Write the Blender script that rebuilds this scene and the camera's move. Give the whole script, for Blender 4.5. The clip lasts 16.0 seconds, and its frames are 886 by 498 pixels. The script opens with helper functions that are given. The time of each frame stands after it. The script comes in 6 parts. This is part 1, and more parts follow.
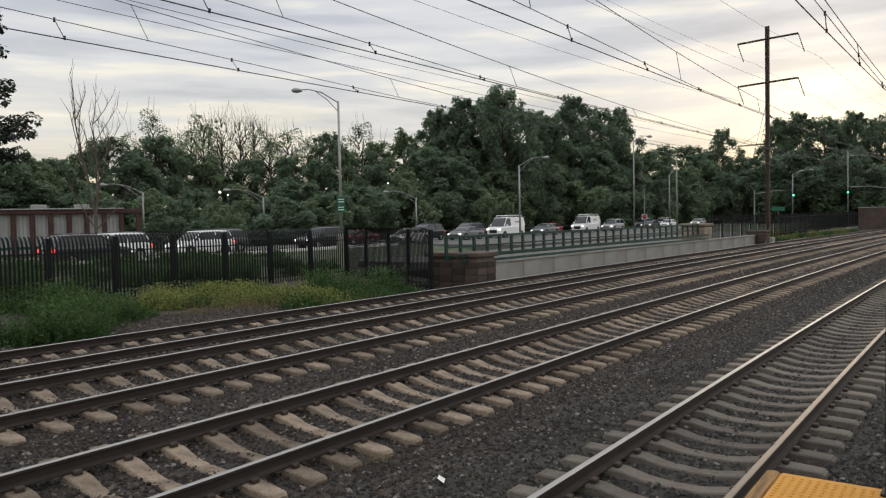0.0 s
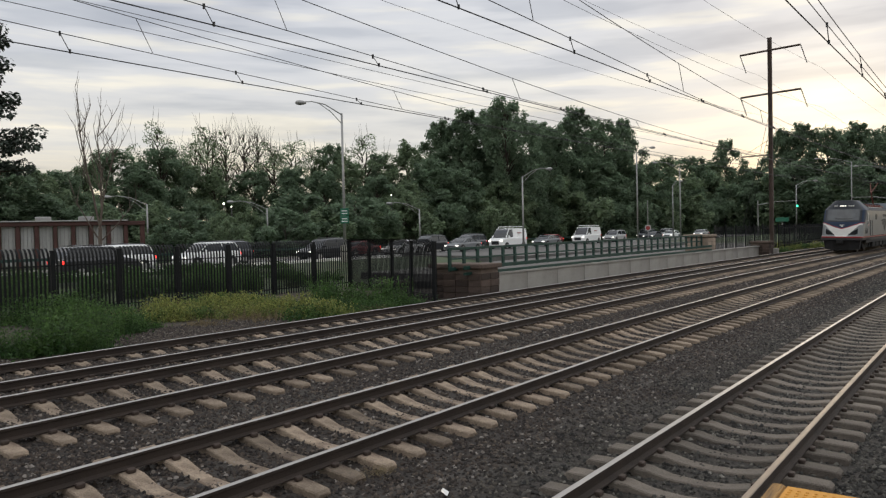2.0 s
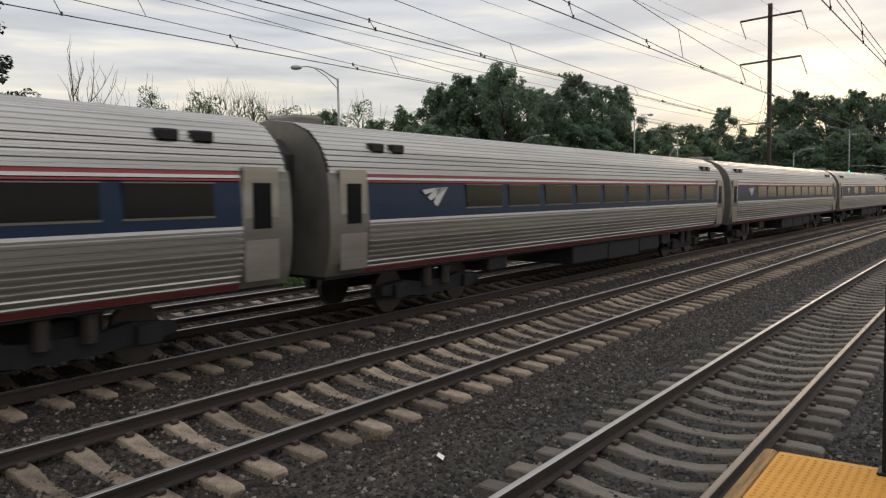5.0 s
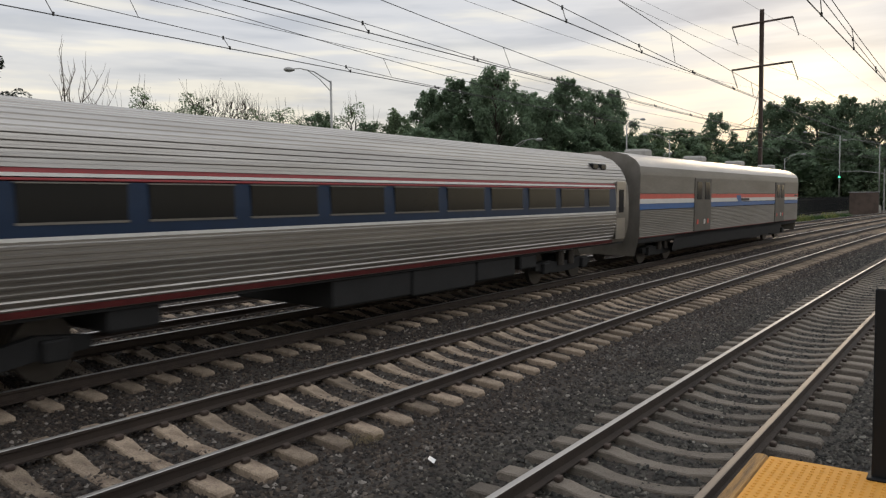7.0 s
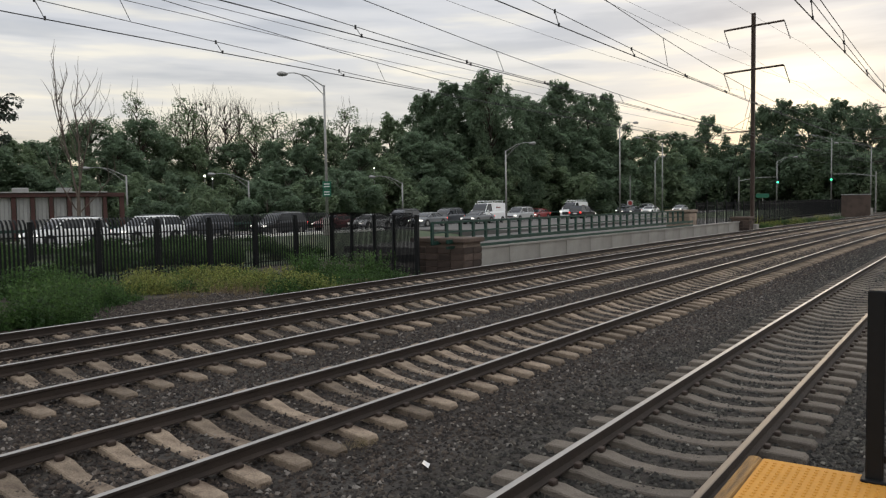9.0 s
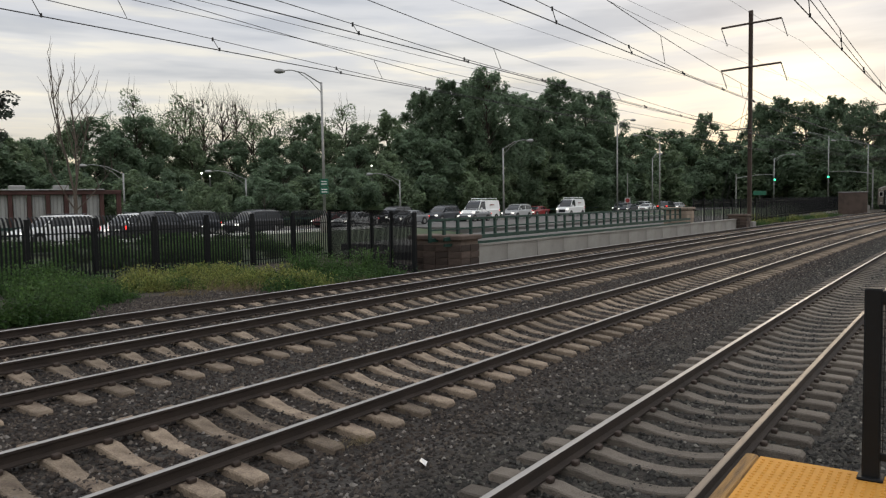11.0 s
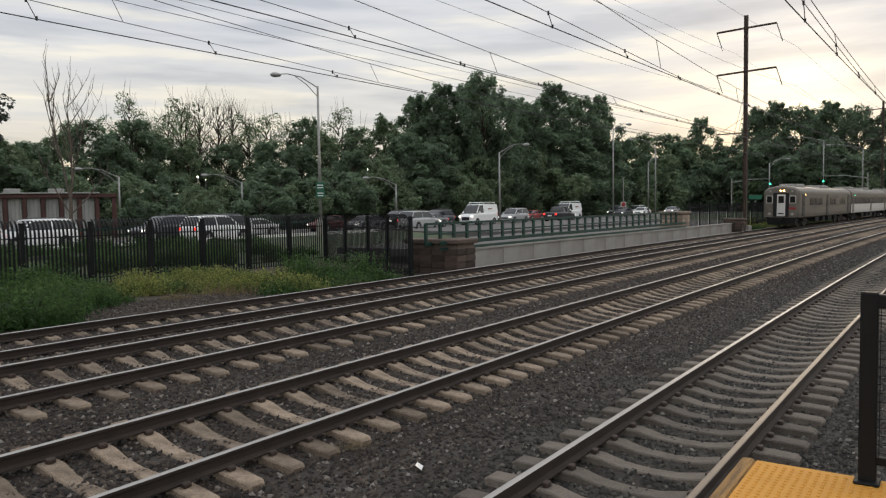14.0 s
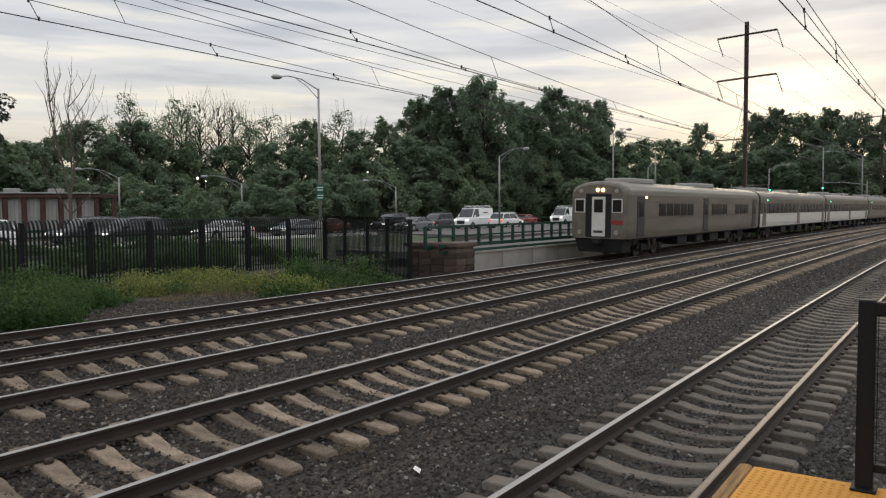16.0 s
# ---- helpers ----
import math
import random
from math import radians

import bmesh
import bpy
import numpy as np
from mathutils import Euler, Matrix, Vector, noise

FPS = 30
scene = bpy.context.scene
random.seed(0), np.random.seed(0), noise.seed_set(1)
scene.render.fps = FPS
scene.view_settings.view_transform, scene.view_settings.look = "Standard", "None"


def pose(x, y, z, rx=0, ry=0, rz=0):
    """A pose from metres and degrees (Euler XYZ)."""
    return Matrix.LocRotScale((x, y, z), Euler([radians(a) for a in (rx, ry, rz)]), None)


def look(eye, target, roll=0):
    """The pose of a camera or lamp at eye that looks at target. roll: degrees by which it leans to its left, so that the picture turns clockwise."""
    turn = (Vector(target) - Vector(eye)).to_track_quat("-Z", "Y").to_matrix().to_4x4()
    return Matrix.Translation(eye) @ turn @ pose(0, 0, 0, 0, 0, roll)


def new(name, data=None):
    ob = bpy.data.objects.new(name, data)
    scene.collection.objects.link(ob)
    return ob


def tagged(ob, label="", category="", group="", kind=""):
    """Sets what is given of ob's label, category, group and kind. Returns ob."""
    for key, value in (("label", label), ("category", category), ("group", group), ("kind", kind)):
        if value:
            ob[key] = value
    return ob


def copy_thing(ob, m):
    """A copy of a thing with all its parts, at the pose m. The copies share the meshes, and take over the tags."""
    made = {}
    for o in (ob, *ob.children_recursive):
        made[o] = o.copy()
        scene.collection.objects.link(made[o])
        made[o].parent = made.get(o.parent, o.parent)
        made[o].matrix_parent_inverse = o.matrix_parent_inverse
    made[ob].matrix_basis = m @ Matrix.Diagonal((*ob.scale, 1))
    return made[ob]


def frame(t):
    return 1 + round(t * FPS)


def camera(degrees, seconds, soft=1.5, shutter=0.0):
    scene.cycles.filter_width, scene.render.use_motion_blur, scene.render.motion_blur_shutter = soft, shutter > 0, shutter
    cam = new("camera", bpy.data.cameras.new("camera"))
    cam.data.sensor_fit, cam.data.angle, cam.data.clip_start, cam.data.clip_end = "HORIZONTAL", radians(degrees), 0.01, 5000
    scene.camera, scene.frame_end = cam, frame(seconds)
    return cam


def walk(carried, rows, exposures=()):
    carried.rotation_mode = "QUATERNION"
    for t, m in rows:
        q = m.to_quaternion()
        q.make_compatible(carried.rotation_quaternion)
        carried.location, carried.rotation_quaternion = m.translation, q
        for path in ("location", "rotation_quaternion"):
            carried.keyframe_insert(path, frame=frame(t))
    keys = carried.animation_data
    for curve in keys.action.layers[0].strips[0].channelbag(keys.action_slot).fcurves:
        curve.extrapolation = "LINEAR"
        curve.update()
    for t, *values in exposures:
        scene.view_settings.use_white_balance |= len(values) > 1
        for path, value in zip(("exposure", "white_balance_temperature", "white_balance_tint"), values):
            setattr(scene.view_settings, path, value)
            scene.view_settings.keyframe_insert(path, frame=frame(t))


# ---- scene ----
# Camera: held by hand on the end of a station platform; x runs along the tracks, y across them, z = 0 on the near rail
CAM_ROWS = [
    (0, (-0.027, -0.009, 2.643), 35.595, -2.193, -1.185),
    (0.5, (-0.033, -0.007, 2.644), 35.714, -1.924, -1.108),
    (1, (-0.022, -0.008, 2.641), 35.713, -1.693, -1.093),
    (1.5, (-0.033, -0.015, 2.650), 35.716, -1.424, -1.176),
    (2, (-0.027, -0.012, 2.650), 35.833, -1.342, -1.279),
    (2.5, (-0.016, -0.010, 2.641), 35.903, -1.715, -1.438),
    (3, (-0.022, -0.009, 2.644), 35.840, -2.390, -1.279),
    (3.5, (-0.022, -0.006, 2.648), 35.800, -3.166, -1.220),
    (4, (-0.022, -0.005, 2.646), 35.868, -3.794, -1.184),
    (6.5, (-0.012, -0.002, 2.646), 35.157, -3.597, -0.739),
    (7, (-0.013, -0.001, 2.647), 35.029, -3.598, -0.726),
    (7.5, (-0.008, 0.003, 2.649), 34.869, -3.597, -0.806),
    (8, (-0.015, 0.003, 2.645), 34.829, -3.624, -0.874),
    (8.5, (-0.007, -0.006, 2.649), 34.753, -3.526, -0.943),
    (9, (-0.000, -0.000, 2.644), 34.577, -3.317, -0.920),
    (11.5, (0.007, -0.000, 2.648), 34.347, -3.551, -0.895),
    (12, (0.014, 0.006, 2.646), 34.250, -3.513, -0.804),
    (12.5, (0.007, 0.006, 2.645), 34.231, -3.462, -0.743),
    (13, (0.009, 0.004, 2.644), 34.240, -3.354, -0.815),
    (13.5, (-0.002, 0.001, 2.650), 34.193, -3.260, -0.804),
    (14, (0.012, 0.005, 2.646), 34.099, -3.229, -0.866),
    (14.5, (0.012, 0.007, 2.647), 33.978, -3.262, -0.801),
    (15, (0.011, 0.006, 2.646), 33.945, -3.203, -0.928),
    (15.5, (0.011, 0.001, 2.648), 33.933, -3.140, -0.757),
    (16, (-0.006, 0.000, 2.652), 34.038, -2.984, -0.368),
]
K = 0.000634  # curvature of the tracks


def aim(eye, yaw, pitch, roll):
    a, b = radians(yaw), radians(pitch)
    way = Vector((math.cos(a) * math.cos(b), math.sin(a) * math.cos(b), math.sin(b)))
    return look(eye, Vector(eye) + way * 10, roll)


cam = camera(60.29, 16.0, soft=1.25, shutter=0.06)
walk(cam, [(t, aim(e, a, b, c)) for t, e, a, b, c in CAM_ROWS], exposures=[(0.0, 0.0), (16.0, 0.0)])

# ---- world and sun ----
SUN_AZ, SUN_EL = 9.0, 8.0
world = bpy.data.worlds.new("world")
scene.world = world
world.use_nodes = True
wn, wl = world.node_tree.nodes, world.node_tree.links
wn.clear()


def wnode(kind, **kw):
    n = wn.new(kind)
    for key, val in kw.items():
        n.inputs[key].default_value = val
    return n


def wmath(op, a, b=None):
    n = wn.new("ShaderNodeMath")
    n.operation = op
    for i, s in enumerate((a, b)):
        if s is None:
            continue
        if isinstance(s, (int, float)):
            n.inputs[i].default_value = s
        else:
            wl.new(s, n.inputs[i])
    return n.outputs[0]


def wramp(fac, stops):
    n = wn.new("ShaderNodeValToRGB")
    n.color_ramp.interpolation = "EASE"
    while len(n.color_ramp.elements) < len(stops):
        n.color_ramp.elements.new(0.5)
    for e, (p, c) in zip(n.color_ramp.elements, stops):
        e.position, e.color = p, (*c, 1)
    wl.new(fac, n.inputs[0])
    return n.outputs[0]


def wmix(kind, fac, a, b):
    n = wn.new("ShaderNodeMix")
    n.data_type, n.blend_type = "RGBA", kind
    for i, s in ((0, fac), (6, a), (7, b)):
        if isinstance(s, (int, float)):
            n.inputs[i].default_value = s
        elif isinstance(s, tuple):
            n.inputs[i].default_value = (*s, 1)
        else:
            wl.new(s, n.inputs[i])
    return n.outputs[2]


coord = wn.new("ShaderNodeTexCoord").outputs["Generated"]
sep = wn.new("ShaderNodeSeparateXYZ")
wl.new(coord, sep.inputs[0])
up = wmath("MAXIMUM", sep.outputs[2], 0.0)
lift = wmath("ADD", up, 0.09)
flat = wn.new("ShaderNodeCombineXYZ")
wl.new(wmath("DIVIDE", sep.outputs[0], lift), flat.inputs[0])
wl.new(wmath("DIVIDE", sep.outputs[1], lift), flat.inputs[1])
base = wramp(up, [(0.0, (0.74, 0.63, 0.45)), (0.07, (0.80, 0.73, 0.60)), (0.12, (0.755, 0.735, 0.69)), (0.22, (0.715, 0.72, 0.73)), (0.36, (0.79, 0.80, 0.82)), (1.0, (1.24, 1.26, 1.30))])
n1 = wnode("ShaderNodeTexNoise", Scale=0.75, Detail=5.0, Roughness=0.55)
wl.new(flat.outputs[0], n1.inputs[0])
stretch = wn.new("ShaderNodeMapping")
stretch.inputs["Scale"].default_value = (1.3, 1.3, 13.0)
wl.new(coord, stretch.inputs[0])
n2 = wnode("ShaderNodeTexNoise", Scale=2.6, Detail=4.0, Roughness=0.5)
wl.new(stretch.outputs[0], n2.inputs[0])
dark = wramp(n1.outputs[0], [(0.30, (0.74, 0.76, 0.81)), (0.50, (0.96, 0.97, 0.99)), (0.68, (1.14, 1.12, 1.07))])
bands = wramp(n2.outputs[0], [(0.36, (0.78, 0.80, 0.84)), (0.52, (0.98, 0.98, 0.99)), (0.64, (1.20, 1.15, 1.04))])
cloud = wmix("MULTIPLY", 1.0, wmix("MULTIPLY", 1.0, base, dark), bands)
sunway = Vector((math.cos(radians(SUN_AZ)) * math.cos(radians(SUN_EL)), math.sin(radians(SUN_AZ)) * math.cos(radians(SUN_EL)), math.sin(radians(SUN_EL))))
dot = wn.new("ShaderNodeVectorMath")
dot.operation = "DOT_PRODUCT"
wl.new(coord, dot.inputs[0])
dot.inputs[1].default_value = sunway
near = wmath("MAXIMUM", dot.outputs["Value"], 0.0)
glow = wmath("ADD", wmath("MULTIPLY", wmath("POWER", near, 30.0), 0.045), wmath("MULTIPLY", wmath("MULTIPLY", wmath("POWER", near, 420.0), 0.42), wmath("ADD", wmath("MULTIPLY", n2.outputs[0], 1.6), -0.2)))
glowing = wmix("MULTIPLY", 1.0, (1.0, 0.80, 0.45), glow)
cloudy = wmix("ADD", 1.0, cloud, glowing)
sky = wn.new("ShaderNodeTexSky")
sky.sky_type, sky.sun_disc = "NISHITA", False
sky.sun_elevation, sky.sun_rotation = radians(SUN_EL), radians(90 - SUN_AZ)
bg_sky, bg_cloud, both, out = wn.new("ShaderNodeBackground"), wn.new("ShaderNodeBackground"), wn.new("ShaderNodeAddShader"), wn.new("ShaderNodeOutputWorld")
wl.new(wmix("MULTIPLY", 1.0, sky.outputs[0], (0.14, 0.14, 0.15)), bg_sky.inputs[0])  # seen through the cloud
bg_sky.inputs[1].default_value = 0.05
wl.new(cloudy, bg_cloud.inputs[0])
bg_cloud.inputs[1].default_value = 1.0
wl.new(bg_sky.outputs[0], both.inputs[0])
wl.new(bg_cloud.outputs[0], both.inputs[1])
wl.new(both.outputs[0], out.inputs[0])
sun = new("sun", bpy.data.lights.new("sun", "SUN"))
sun.data.energy, sun.data.angle, sun.data.color = 0.55, radians(14), (1.0, 0.80, 0.55)
sun.matrix_world = look(sunway * 100, (0, 0, 0))


# ---- materials ----
def material(name, color, rough=0.7, metal=0.0, var=0.25, scale=4.0, bump=0.15, fine=40.0, second=None, mixat=0.55, rand=0.0, emit=0.0, spec=0.5, coat=0.0, stretch=(1, 1, 1), leafy=0.0, transmit=0.0):
    m = bpy.data.materials.new(name)
    m.use_nodes = True
    n, l = m.node_tree.nodes, m.node_tree.links
    b = n["Principled BSDF"]
    b.inputs["Roughness"].default_value, b.inputs["Metallic"].default_value = rough, metal
    b.inputs["Specular IOR Level"].default_value = spec
    b.inputs["Coat Weight"].default_value = coat
    b.inputs["Transmission Weight"].default_value = transmit
    tc, mp = n.new("ShaderNodeTexCoord"), n.new("ShaderNodeMapping")
    mp.inputs["Scale"].default_value = stretch
    l.new(tc.outputs["Object"], mp.inputs[0])
    big, small = n.new("ShaderNodeTexNoise"), n.new("ShaderNodeTexNoise")
    big.inputs["Scale"].default_value, big.inputs["Detail"].default_value = scale, 4
    small.inputs["Scale"].default_value, small.inputs["Detail"].default_value = fine, 3
    l.new(mp.outputs[0], big.inputs[0])
    l.new(mp.outputs[0], small.inputs[0])
    mix = n.new("ShaderNodeMix")
    mix.data_type = "RGBA"
    ramp = n.new("ShaderNodeValToRGB")
    ramp.color_ramp.elements[0].position, ramp.color_ramp.elements[1].position = mixat - 0.14, mixat + 0.14
    l.new(big.outputs[0], ramp.inputs[0])
    l.new(ramp.outputs[0], mix.inputs[0])
    mix.inputs[6].default_value = (*color, 1)
    mix.inputs[7].default_value = (*(second or [c * (1 - var) for c in color]), 1)
    hsv = n.new("ShaderNodeHueSaturation")
    l.new(mix.outputs[2], hsv.inputs["Color"])
    amount = n.new("ShaderNodeMapRange")
    amount.inputs["To Min"].default_value, amount.inputs["To Max"].default_value = 1 - var, 1 + var
    l.new(small.outputs[0], amount.inputs[0])
    value = amount.outputs[0]
    if rand:
        info, rnd, mul = n.new("ShaderNodeObjectInfo"), n.new("ShaderNodeMapRange"), n.new("ShaderNodeMath")
        geo = n.new("ShaderNodeNewGeometry")
        add = n.new("ShaderNodeMath")
        add.operation = "ADD"
        l.new(info.outputs["Random"], add.inputs[0])
        l.new(geo.outputs["Random Per Island"], add.inputs[1])
        fr = n.new("ShaderNodeMath")
        fr.operation = "FRACT"
        l.new(add.outputs[0], fr.inputs[0])
        rnd.inputs["To Min"].default_value, rnd.inputs["To Max"].default_value = 1 - rand, 1 + rand
        l.new(fr.outputs[0], rnd.inputs[0])
        mul.operation = "MULTIPLY"
        l.new(value, mul.inputs[0])
        l.new(rnd.outputs[0], mul.inputs[1])
        value = mul.outputs[0]
    l.new(value, hsv.inputs["Value"])
    l.new(hsv.outputs[0], b.inputs["Base Color"])
    if bump:
        bp = n.new("ShaderNodeBump")
        bp.inputs["Strength"].default_value, bp.inputs["Distance"].default_value = bump, 0.02
        l.new(small.outputs[0], bp.inputs["Height"])
        l.new(bp.outputs[0], b.inputs["Normal"])
    if leafy:
        tr, ms, mo = n.new("ShaderNodeBsdfTranslucent"), n.new("ShaderNodeMixShader"), n["Material Output"]
        ms.inputs[0].default_value = leafy
        l.new(hsv.outputs[0], tr.inputs[0])
        l.new(b.outputs[0], ms.inputs[1])
        l.new(tr.outputs[0], ms.inputs[2])
        l.new(ms.outputs[0], mo.inputs[0])
    if emit:
        b.inputs["Emission Color"].default_value, b.inputs["Emission Strength"].default_value = (*color, 1), emit
    return m


MAT = dict(
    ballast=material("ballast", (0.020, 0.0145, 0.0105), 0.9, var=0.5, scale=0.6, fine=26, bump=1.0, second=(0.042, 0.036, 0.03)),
    tie=material("concrete_tie", (0.255, 0.20, 0.146), 0.92, var=0.5, scale=4, fine=45, bump=1.0, second=(0.115, 0.083, 0.06), rand=0.38),
    tiegrey=material("grey_concrete_tie", (0.15, 0.128, 0.104), 0.9, var=0.42, scale=5, fine=60, bump=0.9, second=(0.115, 0.095, 0.078), rand=0.3),
    rail=material("rail_rust", (0.032, 0.021, 0.015), 0.8, var=0.35, scale=3, fine=60, bump=0.3),
    railtop=material("rail_head", (0.44, 0.42, 0.40), 0.5, 1.0, var=0.12, scale=1, fine=30, bump=0.03, stretch=(0.2, 6, 6)),
    railworn=material("worn_rail_head", (0.21, 0.175, 0.145), 0.5, 0.85, var=0.2, scale=1, fine=30, bump=0.05, stretch=(0.2, 6, 6)),
    clip=material("rail_clip", (0.07, 0.05, 0.04), 0.7, 0.3),
    yellow=material("tactile_yellow", (0.60, 0.285, 0.042), 0.8, var=0.12, scale=2, fine=30, bump=0.15),
    timber=material("worn_timber", (0.36, 0.20, 0.06), 0.85, var=0.45, scale=6, fine=40, bump=0.5, stretch=(0.3, 5, 5), second=(0.14, 0.085, 0.04)),
    concrete=material("concrete", (0.36, 0.345, 0.315), 0.9, var=0.15, scale=0.5, fine=14, bump=0.25, second=(0.25, 0.235, 0.21)),
    black=material("black_steel", (0.008, 0.009, 0.010), 0.62, 0.0, var=0.2, bump=0.05, spec=0.22),
    green=material("green_steel", (0.012, 0.05, 0.038), 0.5, 0.1, var=0.25, bump=0.05),
    brick=material("brown_brick", (0.085, 0.06, 0.048), 0.9, var=0.3, scale=3, fine=30, bump=0.4, rand=0.5),
    mortar=material("mortar", (0.17, 0.13, 0.105), 0.95, var=0.2),
    brown=material("brownstone", (0.115, 0.083, 0.066), 0.9, var=0.25, scale=1.5, fine=20, bump=0.3),
    tan=material("tan_stone", (0.34, 0.27, 0.21), 0.9, var=0.2, scale=2, fine=25, bump=0.3, rand=0.3),
    paving=material("paving", (0.12, 0.116, 0.11), 0.9, var=0.2, scale=0.4, fine=10, bump=0.2, second=(0.085, 0.082, 0.077)),
    whitewall=material("whitened_concrete", (0.74, 0.73, 0.70), 0.85, var=0.15, scale=0.8, fine=12, bump=0.2),
    asphalt=material("asphalt", (0.11, 0.108, 0.104), 0.85, var=0.2, scale=0.3, fine=30, bump=0.2),
    soil=material("soil", (0.058, 0.043, 0.031), 0.95, var=0.6, scale=0.9, fine=14, bump=1.0, second=(0.03, 0.028, 0.018)),
    grass=material("grass", (0.035, 0.06, 0.02), 0.8, var=0.35, scale=0.6, fine=8, bump=0.4, second=(0.055, 0.07, 0.025)),
    weed=material("weed_leaf", (0.07, 0.13, 0.035), 0.6, var=0.3, scale=0.9, fine=10, bump=0, rand=0.55, second=(0.03, 0.075, 0.02), leafy=0.5),
    drygrass=material("dry_grass", (0.21, 0.165, 0.09), 0.85, var=0.3, scale=1.2, fine=10, bump=0, rand=0.5, second=(0.13, 0.10, 0.055)),
    weedyellow=material("flowering_weed", (0.24, 0.25, 0.07), 0.65, var=0.3, scale=1.6, fine=10, bump=0, rand=0.6, second=(0.10, 0.155, 0.045), leafy=0.5),
    leaf=material("tree_leaf", (0.18, 0.248, 0.16), 0.6, var=0.25, scale=0.25, fine=3, bump=0, rand=0.3, second=(0.14, 0.20, 0.122), leafy=0.66, spec=0.4),
    leafpale=material("pale_tree_leaf", (0.21, 0.275, 0.165), 0.6, var=0.25, scale=0.25, fine=3, bump=0, rand=0.35, second=(0.15, 0.205, 0.115), leafy=0.66, spec=0.4),
    needle=material("pine_needle", (0.045, 0.062, 0.045), 0.7, var=0.3, scale=0.5, fine=6, bump=0, rand=0.4),
    bark=material("bark", (0.075, 0.06, 0.047), 0.95, var=0.35, scale=1.5, fine=12, bump=0.8),
    deadwood=material("dead_wood", (0.12, 0.095, 0.075), 0.9, var=0.25, scale=2, fine=15, bump=0.4),
    rust=material("rusty_steel", (0.10, 0.072, 0.058), 0.8, 0.2, var=0.35, scale=1.2, fine=15, bump=0.3),
    galv=material("galvanised_steel", (0.33, 0.33, 0.32), 0.5, 0.6, var=0.15, scale=2, fine=20, bump=0.05),
    wire=material("copper_wire", (0.045, 0.045, 0.045), 0.5, 0.5, var=0.1, bump=0),
    insul=material("insulator", (0.10, 0.09, 0.085), 0.4, var=0.2, bump=0),
    redbrick=material("rusted_red_frame", (0.075, 0.032, 0.027), 0.8, var=0.3, scale=1, fine=10, bump=0.2),
    panel=material("pale_panel", (0.42, 0.42, 0.41), 0.8, var=0.18, scale=1.5, fine=10, bump=0.1, stretch=(1, 1, 0.3)),
    signgreen=material("sign_green", (0.01, 0.13, 0.075), 0.4, var=0.1, bump=0),
    white=material("white_paint", (0.72, 0.72, 0.70), 0.4, var=0.06, bump=0),
    lampglow=material("lamp_glow", (1.0, 0.93, 0.8), 0.3, emit=6.0, bump=0),
    siggreen=material("signal_green", (0.05, 1.0, 0.45), 0.3, emit=3.0, bump=0),
    sigred=material("tail_light", (1.0, 0.04, 0.03), 0.3, emit=1.6, bump=0),
    amber=material("headlight_amber", (1.0, 0.55, 0.18), 0.3, emit=7.0, bump=0),
)


def gravel():
    """Crushed stone: rusty brown by the middle tracks, greyer beside the near one, with a few pale chips."""
    m = bpy.data.materials.new("ballast_stone")
    m.use_nodes = True
    n, l = m.node_tree.nodes, m.node_tree.links
    b = n["Principled BSDF"]
    b.inputs["Roughness"].default_value = 0.85
    geo, tc, sepy = n.new("ShaderNodeNewGeometry"), n.new("ShaderNodeTexCoord"), n.new("ShaderNodeSeparateXYZ")
    l.new(tc.outputs["Object"], sepy.inputs[0])

    def stops(rows):
        r = n.new("ShaderNodeValToRGB")
        while len(r.color_ramp.elements) < len(rows):
            r.color_ramp.elements.new(0.5)
        for e, (p, c) in zip(r.color_ramp.elements, rows):
            e.position, e.color = p, (*c, 1)
        l.new(geo.outputs["Random Per Island"], r.inputs[0])
        return r.outputs[0]

    rusty = stops([(0.0, (0.0054, 0.0034, 0.0027)), (0.35, (0.0150, 0.0095, 0.0061)), (0.7, (0.0394, 0.0272, 0.0190)), (0.93, (0.0847, 0.0646, 0.0484)), (0.985, (0.1938, 0.1736, 0.1534))])
    grey = stops([(0.0, (0.0054, 0.0049, 0.0038)), (0.4, (0.0177, 0.0162, 0.0126)), (0.75, (0.0422, 0.0388, 0.0313)), (0.95, (0.0888, 0.0824, 0.0678)), (0.992, (0.1777, 0.1655, 0.1413))])
    wave, where, fac, mix = n.new("ShaderNodeTexNoise"), n.new("ShaderNodeMath"), n.new("ShaderNodeMapRange"), n.new("ShaderNodeMix")
    wave.inputs["Scale"].default_value, wave.inputs["Detail"].default_value = 0.9, 4
    l.new(tc.outputs["Object"], wave.inputs[0])
    where.operation = "MULTIPLY_ADD"
    l.new(wave.outputs[0], where.inputs[0])
    where.inputs[1].default_value = 3.0
    l.new(sepy.outputs[1], where.inputs[2])
    fac.inputs["From Min"].default_value, fac.inputs["From Max"].default_value = 5.4, 6.9
    l.new(where.outputs[0], fac.inputs[0])
    mix.data_type = "RGBA"
    l.new(fac.outputs[0], mix.inputs[0])
    l.new(grey, mix.inputs[6])
    l.new(rusty, mix.inputs[7])
    l.new(mix.outputs[2], b.inputs["Base Color"])
    return m


MAT["stone"] = gravel()

